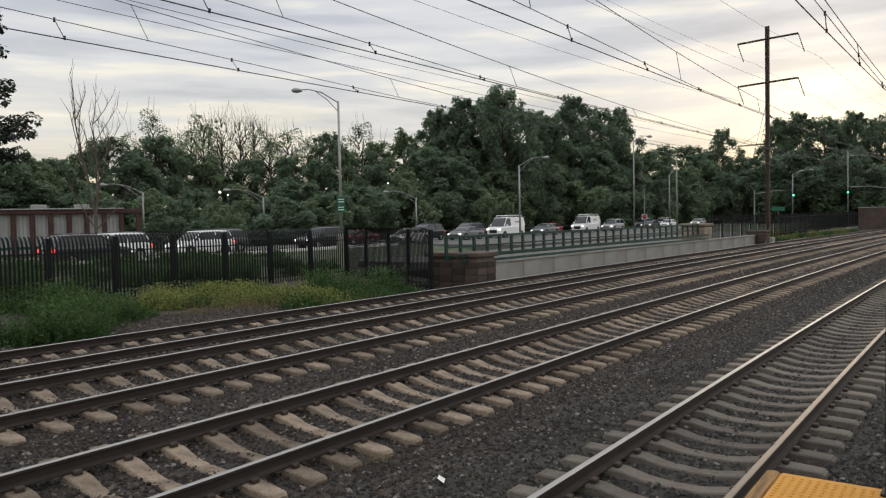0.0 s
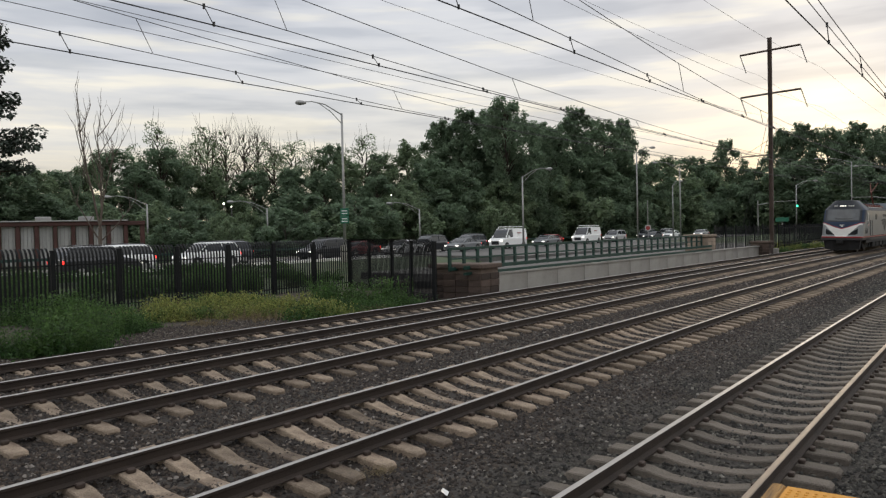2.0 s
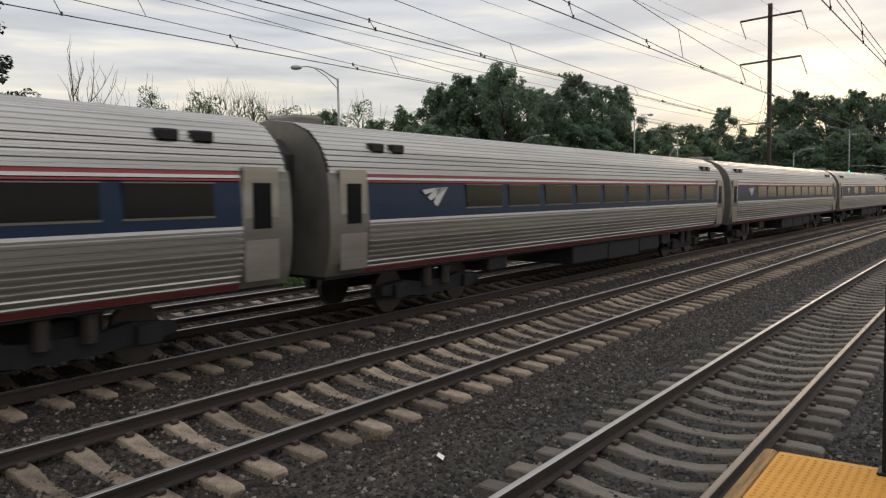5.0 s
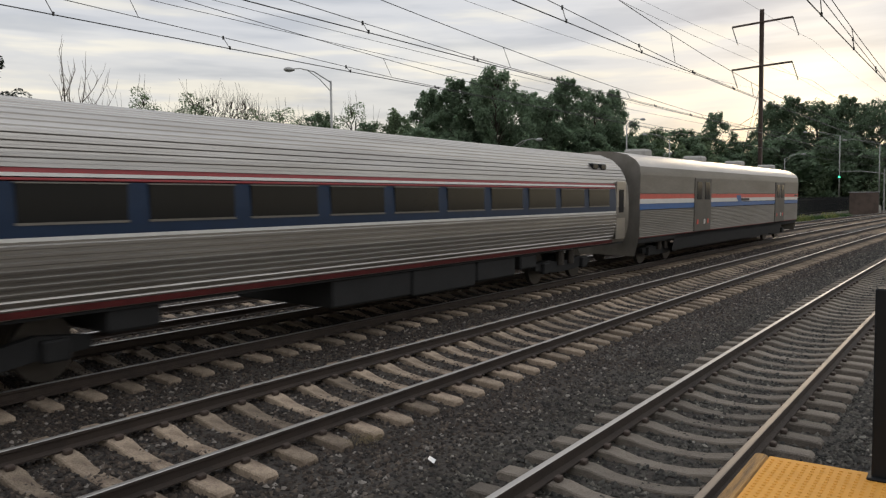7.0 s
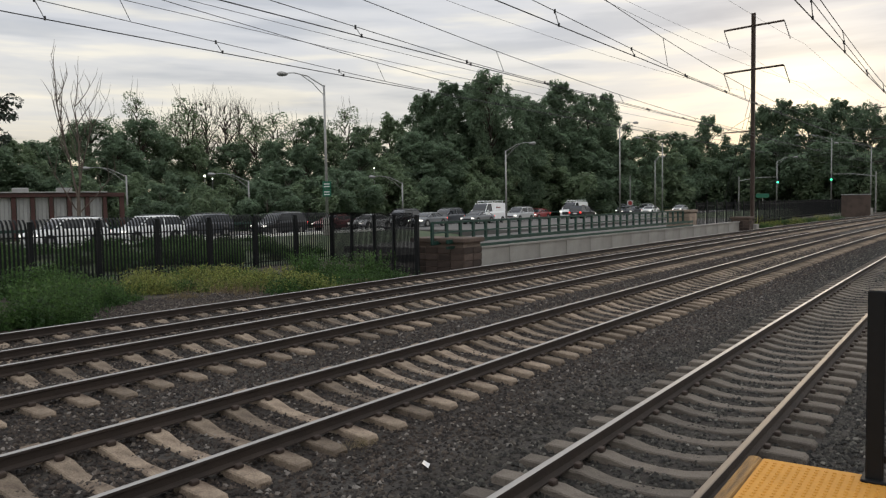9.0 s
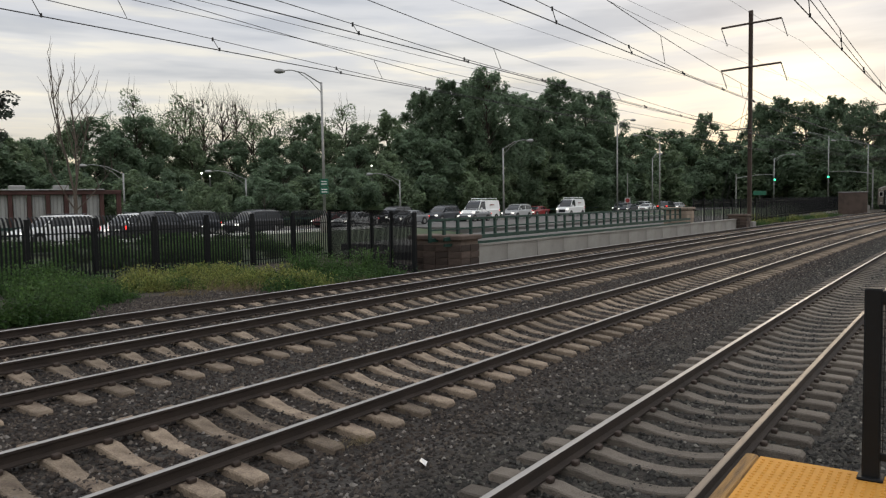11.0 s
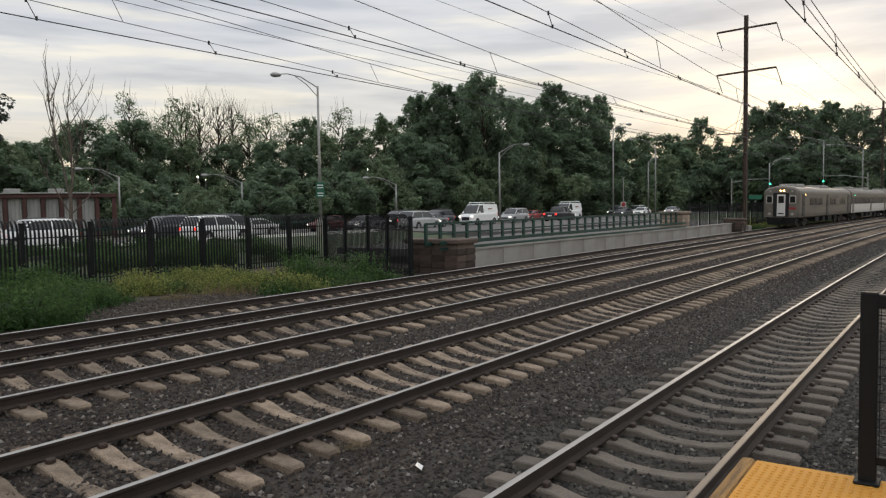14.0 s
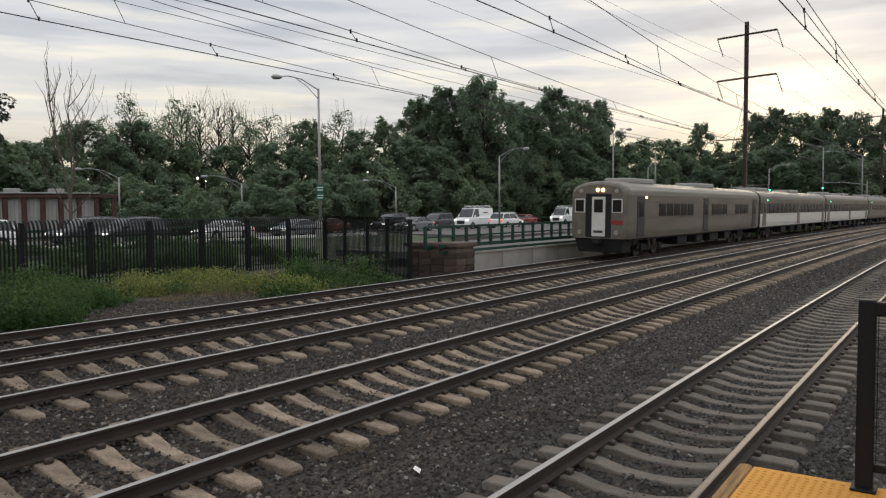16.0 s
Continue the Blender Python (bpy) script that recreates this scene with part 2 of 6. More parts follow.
# ---- mesh tools ----
class Shape:
    """Vertices and faces of one part."""

    def __init__(self):
        self.v, self.f, self.m = [], [], []

    def add(self, verts, faces, mi=0):
        o = len(self.v)
        self.v += [tuple(p) for p in verts]
        self.f += [tuple(i + o for i in q) for q in faces]
        self.m += [mi] * len(faces)
        return self

    def box(self, x0, x1, y0, y1, z0, z1, mi=0):
        v = [(x, y, z) for z in (z0, z1) for x, y in ((x0, y0), (x1, y0), (x1, y1), (x0, y1))]
        return self.add(v, [(3, 2, 1, 0), (4, 5, 6, 7), (0, 1, 5, 4), (1, 2, 6, 5), (2, 3, 7, 6), (3, 0, 4, 7)], mi)

    def rings(self, rings, caps=True, closed=True, mi=0):
        n = len(rings[0])
        v = [p for r in rings for p in r]
        f = []
        for i in range(len(rings) - 1):
            for j in range(n if closed else n - 1):
                k = (j + 1) % n
                f.append((i * n + j, i * n + k, (i + 1) * n + k, (i + 1) * n + j))
        if caps and closed:
            f += [tuple(range(n - 1, -1, -1)), tuple(range((len(rings) - 1) * n, len(rings) * n))]
        return self.add(v, f, mi)

    def cbox(self, x0, x1, y0, y1, z0, z1, c=0.02, mi=0):
        def ring(z, i):
            a, b, d, e, k = x0 + i, x1 - i, y0 + i, y1 - i, c
            return [(a + k, d, z), (b - k, d, z), (b, d + k, z), (b, e - k, z), (b - k, e, z), (a + k, e, z), (a, e - k, z), (a, d + k, z)]
        return self.rings([ring(z0, c * 0.6), ring(z0 + c, 0), ring(z1 - c, 0), ring(z1, c * 0.6)], mi=mi)

    def tube(self, points, r0, r1=None, n=8, mi=0):
        r1 = r0 if r1 is None else r1
        pts = [Vector(p) for p in points]
        rings = []
        for i, p in enumerate(pts):
            d = (pts[min(i + 1, len(pts) - 1)] - pts[max(i - 1, 0)]).normalized()
            a = d.cross(Vector((0, 0, 1)) if abs(d.z) < 0.9 else Vector((1, 0, 0))).normalized()
            b = d.cross(a)
            r = r0 + (r1 - r0) * i / max(1, len(pts) - 1)
            rings.append([p + (a * math.cos(2 * math.pi * j / n) + b * math.sin(2 * math.pi * j / n)) * r for j in range(n)])
        return self.rings(rings, mi=mi)

    def mesh(self, name, mats, smooth=False):
        me = bpy.data.meshes.new(name)
        me.from_pydata(self.v, [], self.f)
        for m in mats if isinstance(mats, (list, tuple)) else [mats]:
            me.materials.append(m)
        if any(self.m):
            me.polygons.foreach_set("material_index", self.m)
        if smooth:
            me.shade_smooth()
        me.update()
        return me


def part(name, shape, mats, parent=None, label="", smooth=False, at=None):
    ob = new(name, shape if isinstance(shape, bpy.types.Mesh) else shape.mesh(name, mats, smooth))
    if at is not None:
        ob.matrix_basis = at
    ob.parent = parent
    return tagged(ob, label)


def thing(name, label, category, at=None, group="", kind=""):
    ob = new(name)
    ob.empty_display_size = 0.2
    if at is not None:
        ob.matrix_basis = at
    return tagged(ob, label, category, group, kind)


def bend(x):
    return -K * x * x / 2 if x > 0 else 0.0


rng = random.Random(7)

# ---- ground ----
SHOULDER = {"near": 0.262, "second": 0.258, "third": 0.246, "far": 0.222}  # depth of the ballast under the rail head
TRACKS = [("near", 2.75, -0.03, 0.04), ("second", 7.47, -0.04, 0.165), ("third", 11.09, 0.24, 0.12), ("far", 15.33, 0.10, 0.088)]
GAUGE = 1.505


def bed(y):
    """Height of the ballast at y, measured across the tracks."""
    z, w = 0.0, 0.0
    for tn, yc, z0, cant in TRACKS:
        d = abs(y - yc)
        k = 1.0 if d < 1.25 else max(1e-4, 1 - (d - 1.25) / 1.0) ** 1.0 if d < 2.25 else 1e-4 / d
        z += k * (z0 - SHOULDER[tn] + cant * (min(max(y - yc, -1.3), 1.3) / GAUGE + 0.5))
        w += k
    z = z / w
    if y < 1.2:
        z = -0.27
    if y > 17.0:
        z = z + (-0.32 - z) * min(1, (y - 17.0) / 1.4)
    return z


g = Shape()
xs = [-3000, -600, -120] + [x * 4 - 60 for x in range(116)] + [450, 520, 700, 1400, 3500]
ys = [-1500, -200, -40, -12, 0.9] + [1.2 + 0.25 * i for i in range(70)] + [19, 22, 26, 30, 32, 34, 38, 40.3, 41, 43, 57, 60, 75, 110, 300, 1500]
def ground_z(y):
    if y < 19:
        return bed(y)
    if y < 30:
        return -0.32
    if 35 < y < 40.5:
        return 0.62
    return -0.32 + (0.34 + 0.32) * min(1, (y - 30) / 4)
g.rings([[(x, y + max(bend(x), -60), ground_z(y)) for y in ys] for x in xs], caps=False, closed=False)
nq = len(ys) - 1
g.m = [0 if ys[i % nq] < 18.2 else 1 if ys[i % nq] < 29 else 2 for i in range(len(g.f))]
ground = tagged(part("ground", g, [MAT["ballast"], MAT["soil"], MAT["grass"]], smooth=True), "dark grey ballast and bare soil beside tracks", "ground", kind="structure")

road = thing("road", "grey asphalt road with several lanes", "road", kind="structure", at=pose(26, 46.0, 0.45))
part("asphalt", Shape().box(-300, 300, -5.3, 6.2, -0.25, 0.0), MAT["asphalt"], road)
for y in (-1.75, 1.65, 5.3):
    part("lane_line", Shape().box(-290, 290, y, y + 0.12, 0.0, 0.004), MAT["white"], road)

paved = thing("pavement", "pale paved strip between the wall and the road", "pavement", kind="structure")
part("paving", Shape().box(31.5, 96, 19.6, 28.4, 0.1, 0.46), MAT["paving"], paved)
part("paving", Shape().box(50, 96, 28.4, 40.3, 0.1, 0.66), MAT["paving"], paved)

# ---- tracks ----
def rail_shape(yc, z):
    prof = [(-0.07, -0.17), (0.07, -0.17), (0.07, -0.155), (0.012, -0.13), (0.010, -0.05), (0.037, -0.036), (0.037, -0.006), (0.028, 0.0), (-0.028, 0.0), (-0.037, -0.006), (-0.037, -0.036), (-0.010, -0.05), (-0.012, -0.13), (-0.07, -0.155)]
    s = Shape()
    s.rings([[(x, yc + bend(x) + a, z + b) for a, b in prof] for x in [-900, -300, -100] + list(range(-60, 451, 3))], closed=True)
    n = len(prof)
    s.m = [1 if i % n in (6, 7, 8) and i < len(s.f) - 2 else 0 for i in range(len(s.f))]
    return s


tie = Shape()
stations = [(-1.3, 0.0, 0.10), (-1.26, 0.03, 0.115), (-0.95, 0.035, 0.125), (-0.55, 0.03, 0.125), (-0.3, -0.02, 0.11), (0, -0.035, 0.105), (0.3, -0.02, 0.11), (0.55, 0.03, 0.125), (0.95, 0.035, 0.125), (1.26, 0.03, 0.115), (1.3, 0.0, 0.10)]
tie.rings([[(-w - 0.02, y, -0.14), (w + 0.02, y, -0.14), (w, y, h - 0.015), (w - 0.015, y, h), (-w + 0.015, y, h), (-w, y, h - 0.015)] for y, h, w in stations])
tie_mesh = tie.mesh("tie", MAT["tie"])
grey_tie_mesh = tie.mesh("tie", MAT["tiegrey"])
clip = Shape()
for s in (-1, 1):
    for o in (-0.12, 0.12):
        clip.cbox(-0.05, 0.05, s * GAUGE / 2 + o - 0.035, s * GAUGE / 2 + o + 0.035, 0.03, 0.085, 0.012)
clip_mesh = clip.mesh("rail_clip", MAT["clip"])
for tname, yc, z0, cant in TRACKS:
    tr = thing("railway_track", "steel rails on weathered concrete ties in ballast", "railway track", group="railway tracks", kind="structure")
    part("rail", rail_shape(yc - GAUGE / 2, z0), [MAT["rail"], MAT["railworn" if tname == "near" else "railtop"]], tr)
    part("rail", rail_shape(yc + GAUGE / 2, z0 + cant), [MAT["rail"], MAT["railtop"]], tr)
    rest = Shape()
    phase = {"near": 0.12, "second": 4.927 - 8 * 0.603, "third": 0.3, "far": 0.2}[tname]
    i0 = int(-90 / 0.603)
    for i in range(i0, int(430 / 0.603)):
        x = phase + i * 0.603
        m = pose(x + rng.uniform(-0.012, 0.012), yc + bend(x), z0 + cant / 2 - 0.205, math.degrees(math.atan(cant / GAUGE)), 0, math.degrees(-K * x) + rng.uniform(-0.8, 0.8))
        if 2.0 < x < 75:
            part("tie", grey_tie_mesh if tname == "near" else tie_mesh, None, tr, at=m)
            if x < 28:
                part("rail_clip", clip_mesh, None, tr, at=m)
        else:
            rest.add([m @ Vector(p) for p in tie.v], tie.f)
    tagged(part("distant_ties", rest, MAT["tiegrey" if tname == "near" else "tie"], tr), kind="stuff")

# ballast stones, joined
nr = np.random.RandomState(3)
N = 360000
sx = 2.0 + 62 * nr.rand(N) ** 1.7
sy = -1.5 + nr.rand(N) * 23.7
wedge = (sy < 2.4 * sx + 1) & (sy > 0.03 * sx - 0.3)
sx, sy = sx[wedge], sy[wedge]
N = len(sx)
steps = np.arange(-2.0, 23.0, 0.05)
sz = np.interp(sy, steps, [bed(y) for y in steps]) + 0.022 * nr.rand(N) - 0.006
size = (0.017 + 0.024 * nr.rand(N) ** 1.8) * np.where(sx > 30, 1.5, 1.0)
# each stone: a skewed stump of four sides with a broken top
lower = np.array([(1, 0.1), (-0.1, 1), (-1, -0.1), (0.1, -1)])
a = nr.rand(N) * 6.283
ca, sa = np.cos(a)[:, None], np.sin(a)[:, None]
bx = lower[None, :, 0] * (0.7 + 0.6 * nr.rand(N, 4))
by = lower[None, :, 1] * (0.7 + 0.6 * nr.rand(N, 4))
bz = -0.35 + 0.5 * nr.rand(N, 4)
tx, ty, tz = 0.9 * (nr.rand(N, 2) - 0.5), 0.9 * (nr.rand(N, 2) - 0.5), 0.55 + 0.5 * nr.rand(N, 2)
lx, ly, lz = np.concatenate([bx, tx], 1), np.concatenate([by, ty], 1), np.concatenate([bz, tz], 1)
lx[:, 4] += 0.35
lx[:, 5] -= 0.35
s_ = size[:, None]
world_pts = np.stack([(lx * ca - ly * sa) * s_ + sx[:, None], (lx * sa + ly * ca) * s_ + (sy - K * sx * sx / 2)[:, None], lz * s_ * 0.85 + sz[:, None]], 2).reshape(-1, 3)
of = np.array([(0, 1, 4), (1, 5, 4), (1, 2, 5), (2, 3, 5), (3, 4, 5), (3, 0, 4)])
faces = (of[None] + (np.arange(N) * 6)[:, None, None]).reshape(-1, 3)
me = bpy.data.meshes.new("ballast_stones")
me.vertices.add(len(world_pts))
me.vertices.foreach_set("co", world_pts.ravel())
me.loops.add(faces.size)
me.loops.foreach_set("vertex_index", faces.ravel())
me.polygons.add(len(faces))
me.polygons.foreach_set("loop_start", np.arange(0, faces.size, 3))
me.materials.append(MAT["stone"])
me.update(calc_edges=True)
tagged(new("ballast_stones", me), "loose crushed grey-brown ballast stones", "gravel", kind="stuff")

# ---- platform end ----
plat = thing("platform", "station platform end with yellow tactile edge", "platform", kind="structure")
s = Shape().box(-60, 4.40, -6, 0.88, -0.3, 1.185)
part("platform_slab", s, MAT["concrete"], plat)
s = Shape().cbox(-60, 4.47, 0.92, 1.0, 0.9, 1.205, 0.015)
part("edge_timber", s, MAT["timber"], plat, "worn wooden edge beam")
s = Shape().cbox(0.0, 4.46, -0.2, 0.918, 1.186, 1.2, 0.004)
tact = part("tactile_strip", s, MAT["yellow"], plat, "yellow tactile paving")
s = Shape()
for i in range(64):
    for j in range(25):
        x, y = 1.75 + i * 0.042, -0.12 + j * 0.042
        ring = lambda r, z: [(x + r * math.cos(q * 1.0472), y + r * math.sin(q * 1.0472), z) for q in range(6)]
        s.rings([ring(0.011, 1.2), ring(0.008, 1.2055)])
tagged(part("tactile_domes", s, MAT["yellow"], plat), kind="stuff")
post = thing("platform_railing", "black steel railing at the platform end", "railing")
s = Shape().cbox(4.36, 4.44, 0.33, 0.41, 1.2, 2.18, 0.008)
part("post", s, MAT["black"], post)
part("base_plate", Shape().cbox(4.33, 4.46, 0.31, 0.43, 1.2, 1.215, 0.006), MAT["black"], post)
part("top_rail", Shape().cbox(4.37, 4.43, -3.0, 0.34, 2.10, 2.17, 0.008), MAT["black"], post)
part("bottom_rail", Shape().cbox(4.38, 4.42, -3.0, 0.34, 1.30, 1.34, 0.006), MAT["black"], post)
s = Shape()
for i in range(70):
    y = 0.32 - i * 0.045
    s.box(4.397, 4.403, y - 0.002, y + 0.002, 1.34, 2.10)
for i in range(17):
    z = 1.36 + i * 0.044
    s.box(4.394, 4.398, -3.0, 0.34, z - 0.002, z + 0.002)
part("mesh_infill", s, MAT["black"], post)

# ---- picket fence ----
def fence(points, name_label):
    fe = thing("picket_fence", name_label, "fence", kind="structure")
    pick = Shape()
    w = 0.045
    path = [(0, -0.05), (0, 2.05), (0.02, 2.25), (0.07, 2.42), (0.16, 2.55), (0.24, 2.60)]
    pick.rings([[(-w, -b + 0.012, z), (-w * 0.4, -b - 0.012, z), (w * 0.4, -b - 0.012, z), (w, -b + 0.012, z)] for b, z in path])
    pick_mesh = pick.mesh("picket", MAT["black"])
    pst = Shape().cbox(-0.08, 0.08, -0.07, 0.07, -0.05, 2.52, 0.012).cbox(-0.09, 0.09, -0.08, 0.08, 2.5, 2.56, 0.012)
    post_mesh = pst.mesh("post", MAT["black"])
    far_pickets = Shape()
    count = 0
    for (xa, ya), (xb, yb) in zip(points, points[1:]):
        L = math.hypot(xb - xa, yb - ya)
        n = max(1, round(L / 2.7))
        ang = math.degrees(math.atan2(yb - ya, xb - xa))
        for i in range(n):
            q = i / n
            at = pose(xa + (xb - xa) * q, ya + (yb - ya) * q, -0.32, 0, 0, ang)
            part("post", post_mesh, None, fe, at=at)
            P = L / n
            rails = Shape()
            for z in (0.25, 1.95):
                rails.cbox(0.05, P - 0.05, -0.02, 0.02, z, z + 0.05, 0.006)
            part("fence_rail", rails, MAT["black"], fe, at=at)
            k = int(P / 0.165)
            for j in range(1, k + 1):
                m = at @ pose(j * P / (k + 1), 0, 0.05, 0, 0, 0)
                if count < 290 and m.translation.x > 3:
                    part("picket", pick_mesh, None, fe, at=m)
                    count += 1
                else:
                    far_pickets.add([m @ Vector(p) for p in pick.v], pick.f)
    part("post", post_mesh, None, fe, at=pose(*points[-1], -0.32))
    if far_pickets.v:
        tagged(part("pickets", far_pickets, MAT["black"], fe), kind="stuff")


fence([(31.0, 28.75), (-60.8, 30.3)], "tall black steel picket fence with curved tops")
fence([(31.0, 28.7), (28.4, 23.6), (25.6, 18.95)], "black steel picket fence turning towards the tracks")

# ---- parapet wall, pillars and green railing ----
WALL_Y = 18.35
wall = thing("retaining_wall", "grey concrete retaining wall beside the far track", "wall", kind="structure")
x = 28.8
while x < 70:
    y0 = WALL_Y + bend(x)
    part("wall_panel", Shape().cbox(0, 2.97, 0, 0.35, -0.4, 0.66, 0.02), MAT["concrete"], wall, at=pose(x, y0, 0, 0, 0, math.degrees(-K * x)))
    x += 3.0
part("coping", Shape().rings([[(q, WALL_Y + bend(q) - 0.05, 0.66), (q, WALL_Y + bend(q) + 0.4, 0.66), (q, WALL_Y + bend(q) + 0.4, 0.74), (q, WALL_Y + bend(q) - 0.05, 0.74)] for q in (28.75, 40, 50, 60, 66, 70.8)]), MAT["concrete"], wall)


def railing(xa, xb):
    ra = thing("bridge_railing", "dark green steel railing on the retaining wall", "railing", kind="structure")
    n = int((xb - xa) / 1.05)
    pst = Shape().cbox(-0.09, 0.09, -0.05, 0.05, 0.9, 1.9, 0.015).mesh("post", MAT["green"])
    for i in range(n + 1):
        q = xa + (xb - xa) * i / n
        part("post", pst, None, ra, at=pose(q, WALL_Y + 0.9 + bend(q), 0, 0, 0, math.degrees(-K * q)))
    for z, t in ((0.92, 0.16), (1.4, 0.07), (1.82, 0.1)):
        part("rail", Shape().rings([[(q, WALL_Y + 0.84 + bend(q), z), (q, WALL_Y + 0.96 + bend(q), z), (q, WALL_Y + 0.96 + bend(q), z + t), (q, WALL_Y + 0.84 + bend(q), z + t)] for q in [xa + (xb - xa) * i / 8 for i in range(9)]]), MAT["green"], ra)
    part("fascia", Shape().rings([[(q, WALL_Y + 0.1 + bend(q), 0.74), (q, WALL_Y + 0.2 + bend(q), 0.74), (q, WALL_Y + 0.2 + bend(q), 0.86), (q, WALL_Y + 0.1 + bend(q), 0.86)] for q in [xa + (xb - xa) * i / 8 for i in range(9)]]), MAT["green"], ra)
    part("fascia", Shape().rings([[(q, WALL_Y + 0.1 + bend(q), 0.98), (q, WALL_Y + 0.2 + bend(q), 0.98), (q, WALL_Y + 0.2 + bend(q), 1.14), (q, WALL_Y + 0.1 + bend(q), 1.14)] for q in [xa + (xb - xa) * i / 8 for i in range(9)]]), MAT["green"], ra)


railing(26.8, 59.0)


def pillar(x0, x1, y0, y1, z1, mat, label):
    pi = thing("stone_pillar", label, "pillar", kind="structure")
    part("core", Shape().box(x0 + 0.03, x1 - 0.03, y0 + 0.03, y1 - 0.03, -0.4, z1), MAT["mortar"], pi)
    b = Shape().cbox(0, 0.58, -0.03, 0.05, 0, 0.27, 0.012).mesh("stone_block", mat)
    rows = int((z1 + 0.35) / 0.29)
    for r in range(rows):
        z = -0.35 + r * 0.29
        for (xa, ya, L, ang) in ((x0, y0, x1 - x0, 0), (x0, y1, y1 - y0, -90)):
            n = max(1, round(L / 0.6))
            for i in range(n):
                off = (i + (0.0 if r % 2 else 0.0)) * L / n
                m = pose(xa, ya, z, 0, 0, ang) @ pose(off + 0.01, rng.uniform(-0.012, 0.012), 0)
                part("stone_block", b, None, pi, at=m @ Matrix.Diagonal(((L / n - 0.02) / 0.58, 1, 1, 1)))
    part("cap", Shape().cbox(x0 - 0.12, x1 + 0.12, y0 - 0.12, y1 + 0.12, z1, z1 + 0.2, 0.04), MAT["brown"] if mat is MAT["brick"] else mat, pi)


pillar(27.3, 28.75, 17.75, 20.4, 1.0, MAT["brick"], "brown block pillar ending the retaining wall")
pillar(70.85, 72.3, 15.95, 17.5, 0.95, MAT["brick"], "low brown block pillar at the far end of the wall")
pillar(59.2, 61.0, 17.7, 19.5, 1.75, MAT["tan"], "tan stone pillar at the railing end")

# dark fence past the pillar
df = thing("security_fence", "dark steel fence past the stone pillar", "fence", kind="structure")
s = Shape().cbox(-0.05, 0.05, -0.05, 0.05, 0, 2.35, 0.01).mesh("post", MAT["black"])
s2 = Shape()
for i in range(34):
    q = 61.5 + i * 2.6
    y = WALL_Y + 0.7 + bend(q) + max(0, q - 80) * 0.06
    part("post", s, None, df, at=pose(q, y, 0.3))
    for j in range(12):
        qq = q + j * 0.2167
        s2.box(qq, qq + 0.03, y - 0.015, y + 0.015, 0.4, 2.5)
    s2.box(q, q + 2.6, y - 0.02, y + 0.02, 0.6, 0.65).box(q, q + 2.6, y - 0.02, y + 0.02, 2.2, 2.25)
tagged(part("pickets", s2, MAT["black"], df), kind="stuff")

# ---- steel catenary pole ----
def catenary_pole(x, y, top, zs, reach):
    p = thing("catenary_pole", "rust-brown steel catenary pole with two crossarms", "utility pole", at=pose(x, y, 0))
    s = Shape()
    for a in (-0.16, 0.13):
        s.cbox(-0.17, 0.17, a, a + 0.03, -0.3, top, 0.005)
    s.box(-0.015, 0.015, -0.13, 0.13, -0.3, top)
    part("column", s, MAT["rust"], p)
    part("footing", Shape().cbox(-0.5, 0.5, -0.5, 0.5, -0.4, 0.45, 0.05), MAT["concrete"], p)
    for z in zs:
        arm = part("crossarm", Shape().tube([(0, reach, z), (0, 0, z + 0.12), (0, -reach, z + 0.22)], 0.095, n=6), MAT["rust"], p)
        for q, zz in ((reach, z), (-reach, z + 0.22)):
            s = Shape()
            d = Vector((0.3, -0.45, -1.6))
            side, ahead = d.cross(Vector((0, 0, 1))).normalized(), d.cross(Vector((0, 1, 0))).normalized()
            s.rings([[Vector((0, q, zz)) + d * (i / 18) + (side * math.cos(k * 0.785) + ahead * math.sin(k * 0.785)) * (0.14 if i % 2 else 0.05) for k in range(8)] for i in range(19)])
            part("insulator", s, MAT["insul"], arm, "dark string insulator")
    part("bracket", Shape().tube([(0, 0, 8.85), (0, 2.6, 8.8)], 0.06, n=6).tube([(0, 0, 10.3), (0, 2.4, 8.85)], 0.02, n=5), MAT["rust"], p)
    part("stay", Shape().tube([(0, 0.1, 12.5), (0, 2.5, 2.4)], 0.018, n=5).tube([(0, 0.1, 11.2), (0, 2.0, 2.4)], 0.018, n=5), MAT["wire"], p)


catenary_pole(72.9, 16.15, 19.3, (18.05, 14.2), 2.55)
catenary_pole(150, 11.0, 19.3, (17.9, 12.75), 2.55)

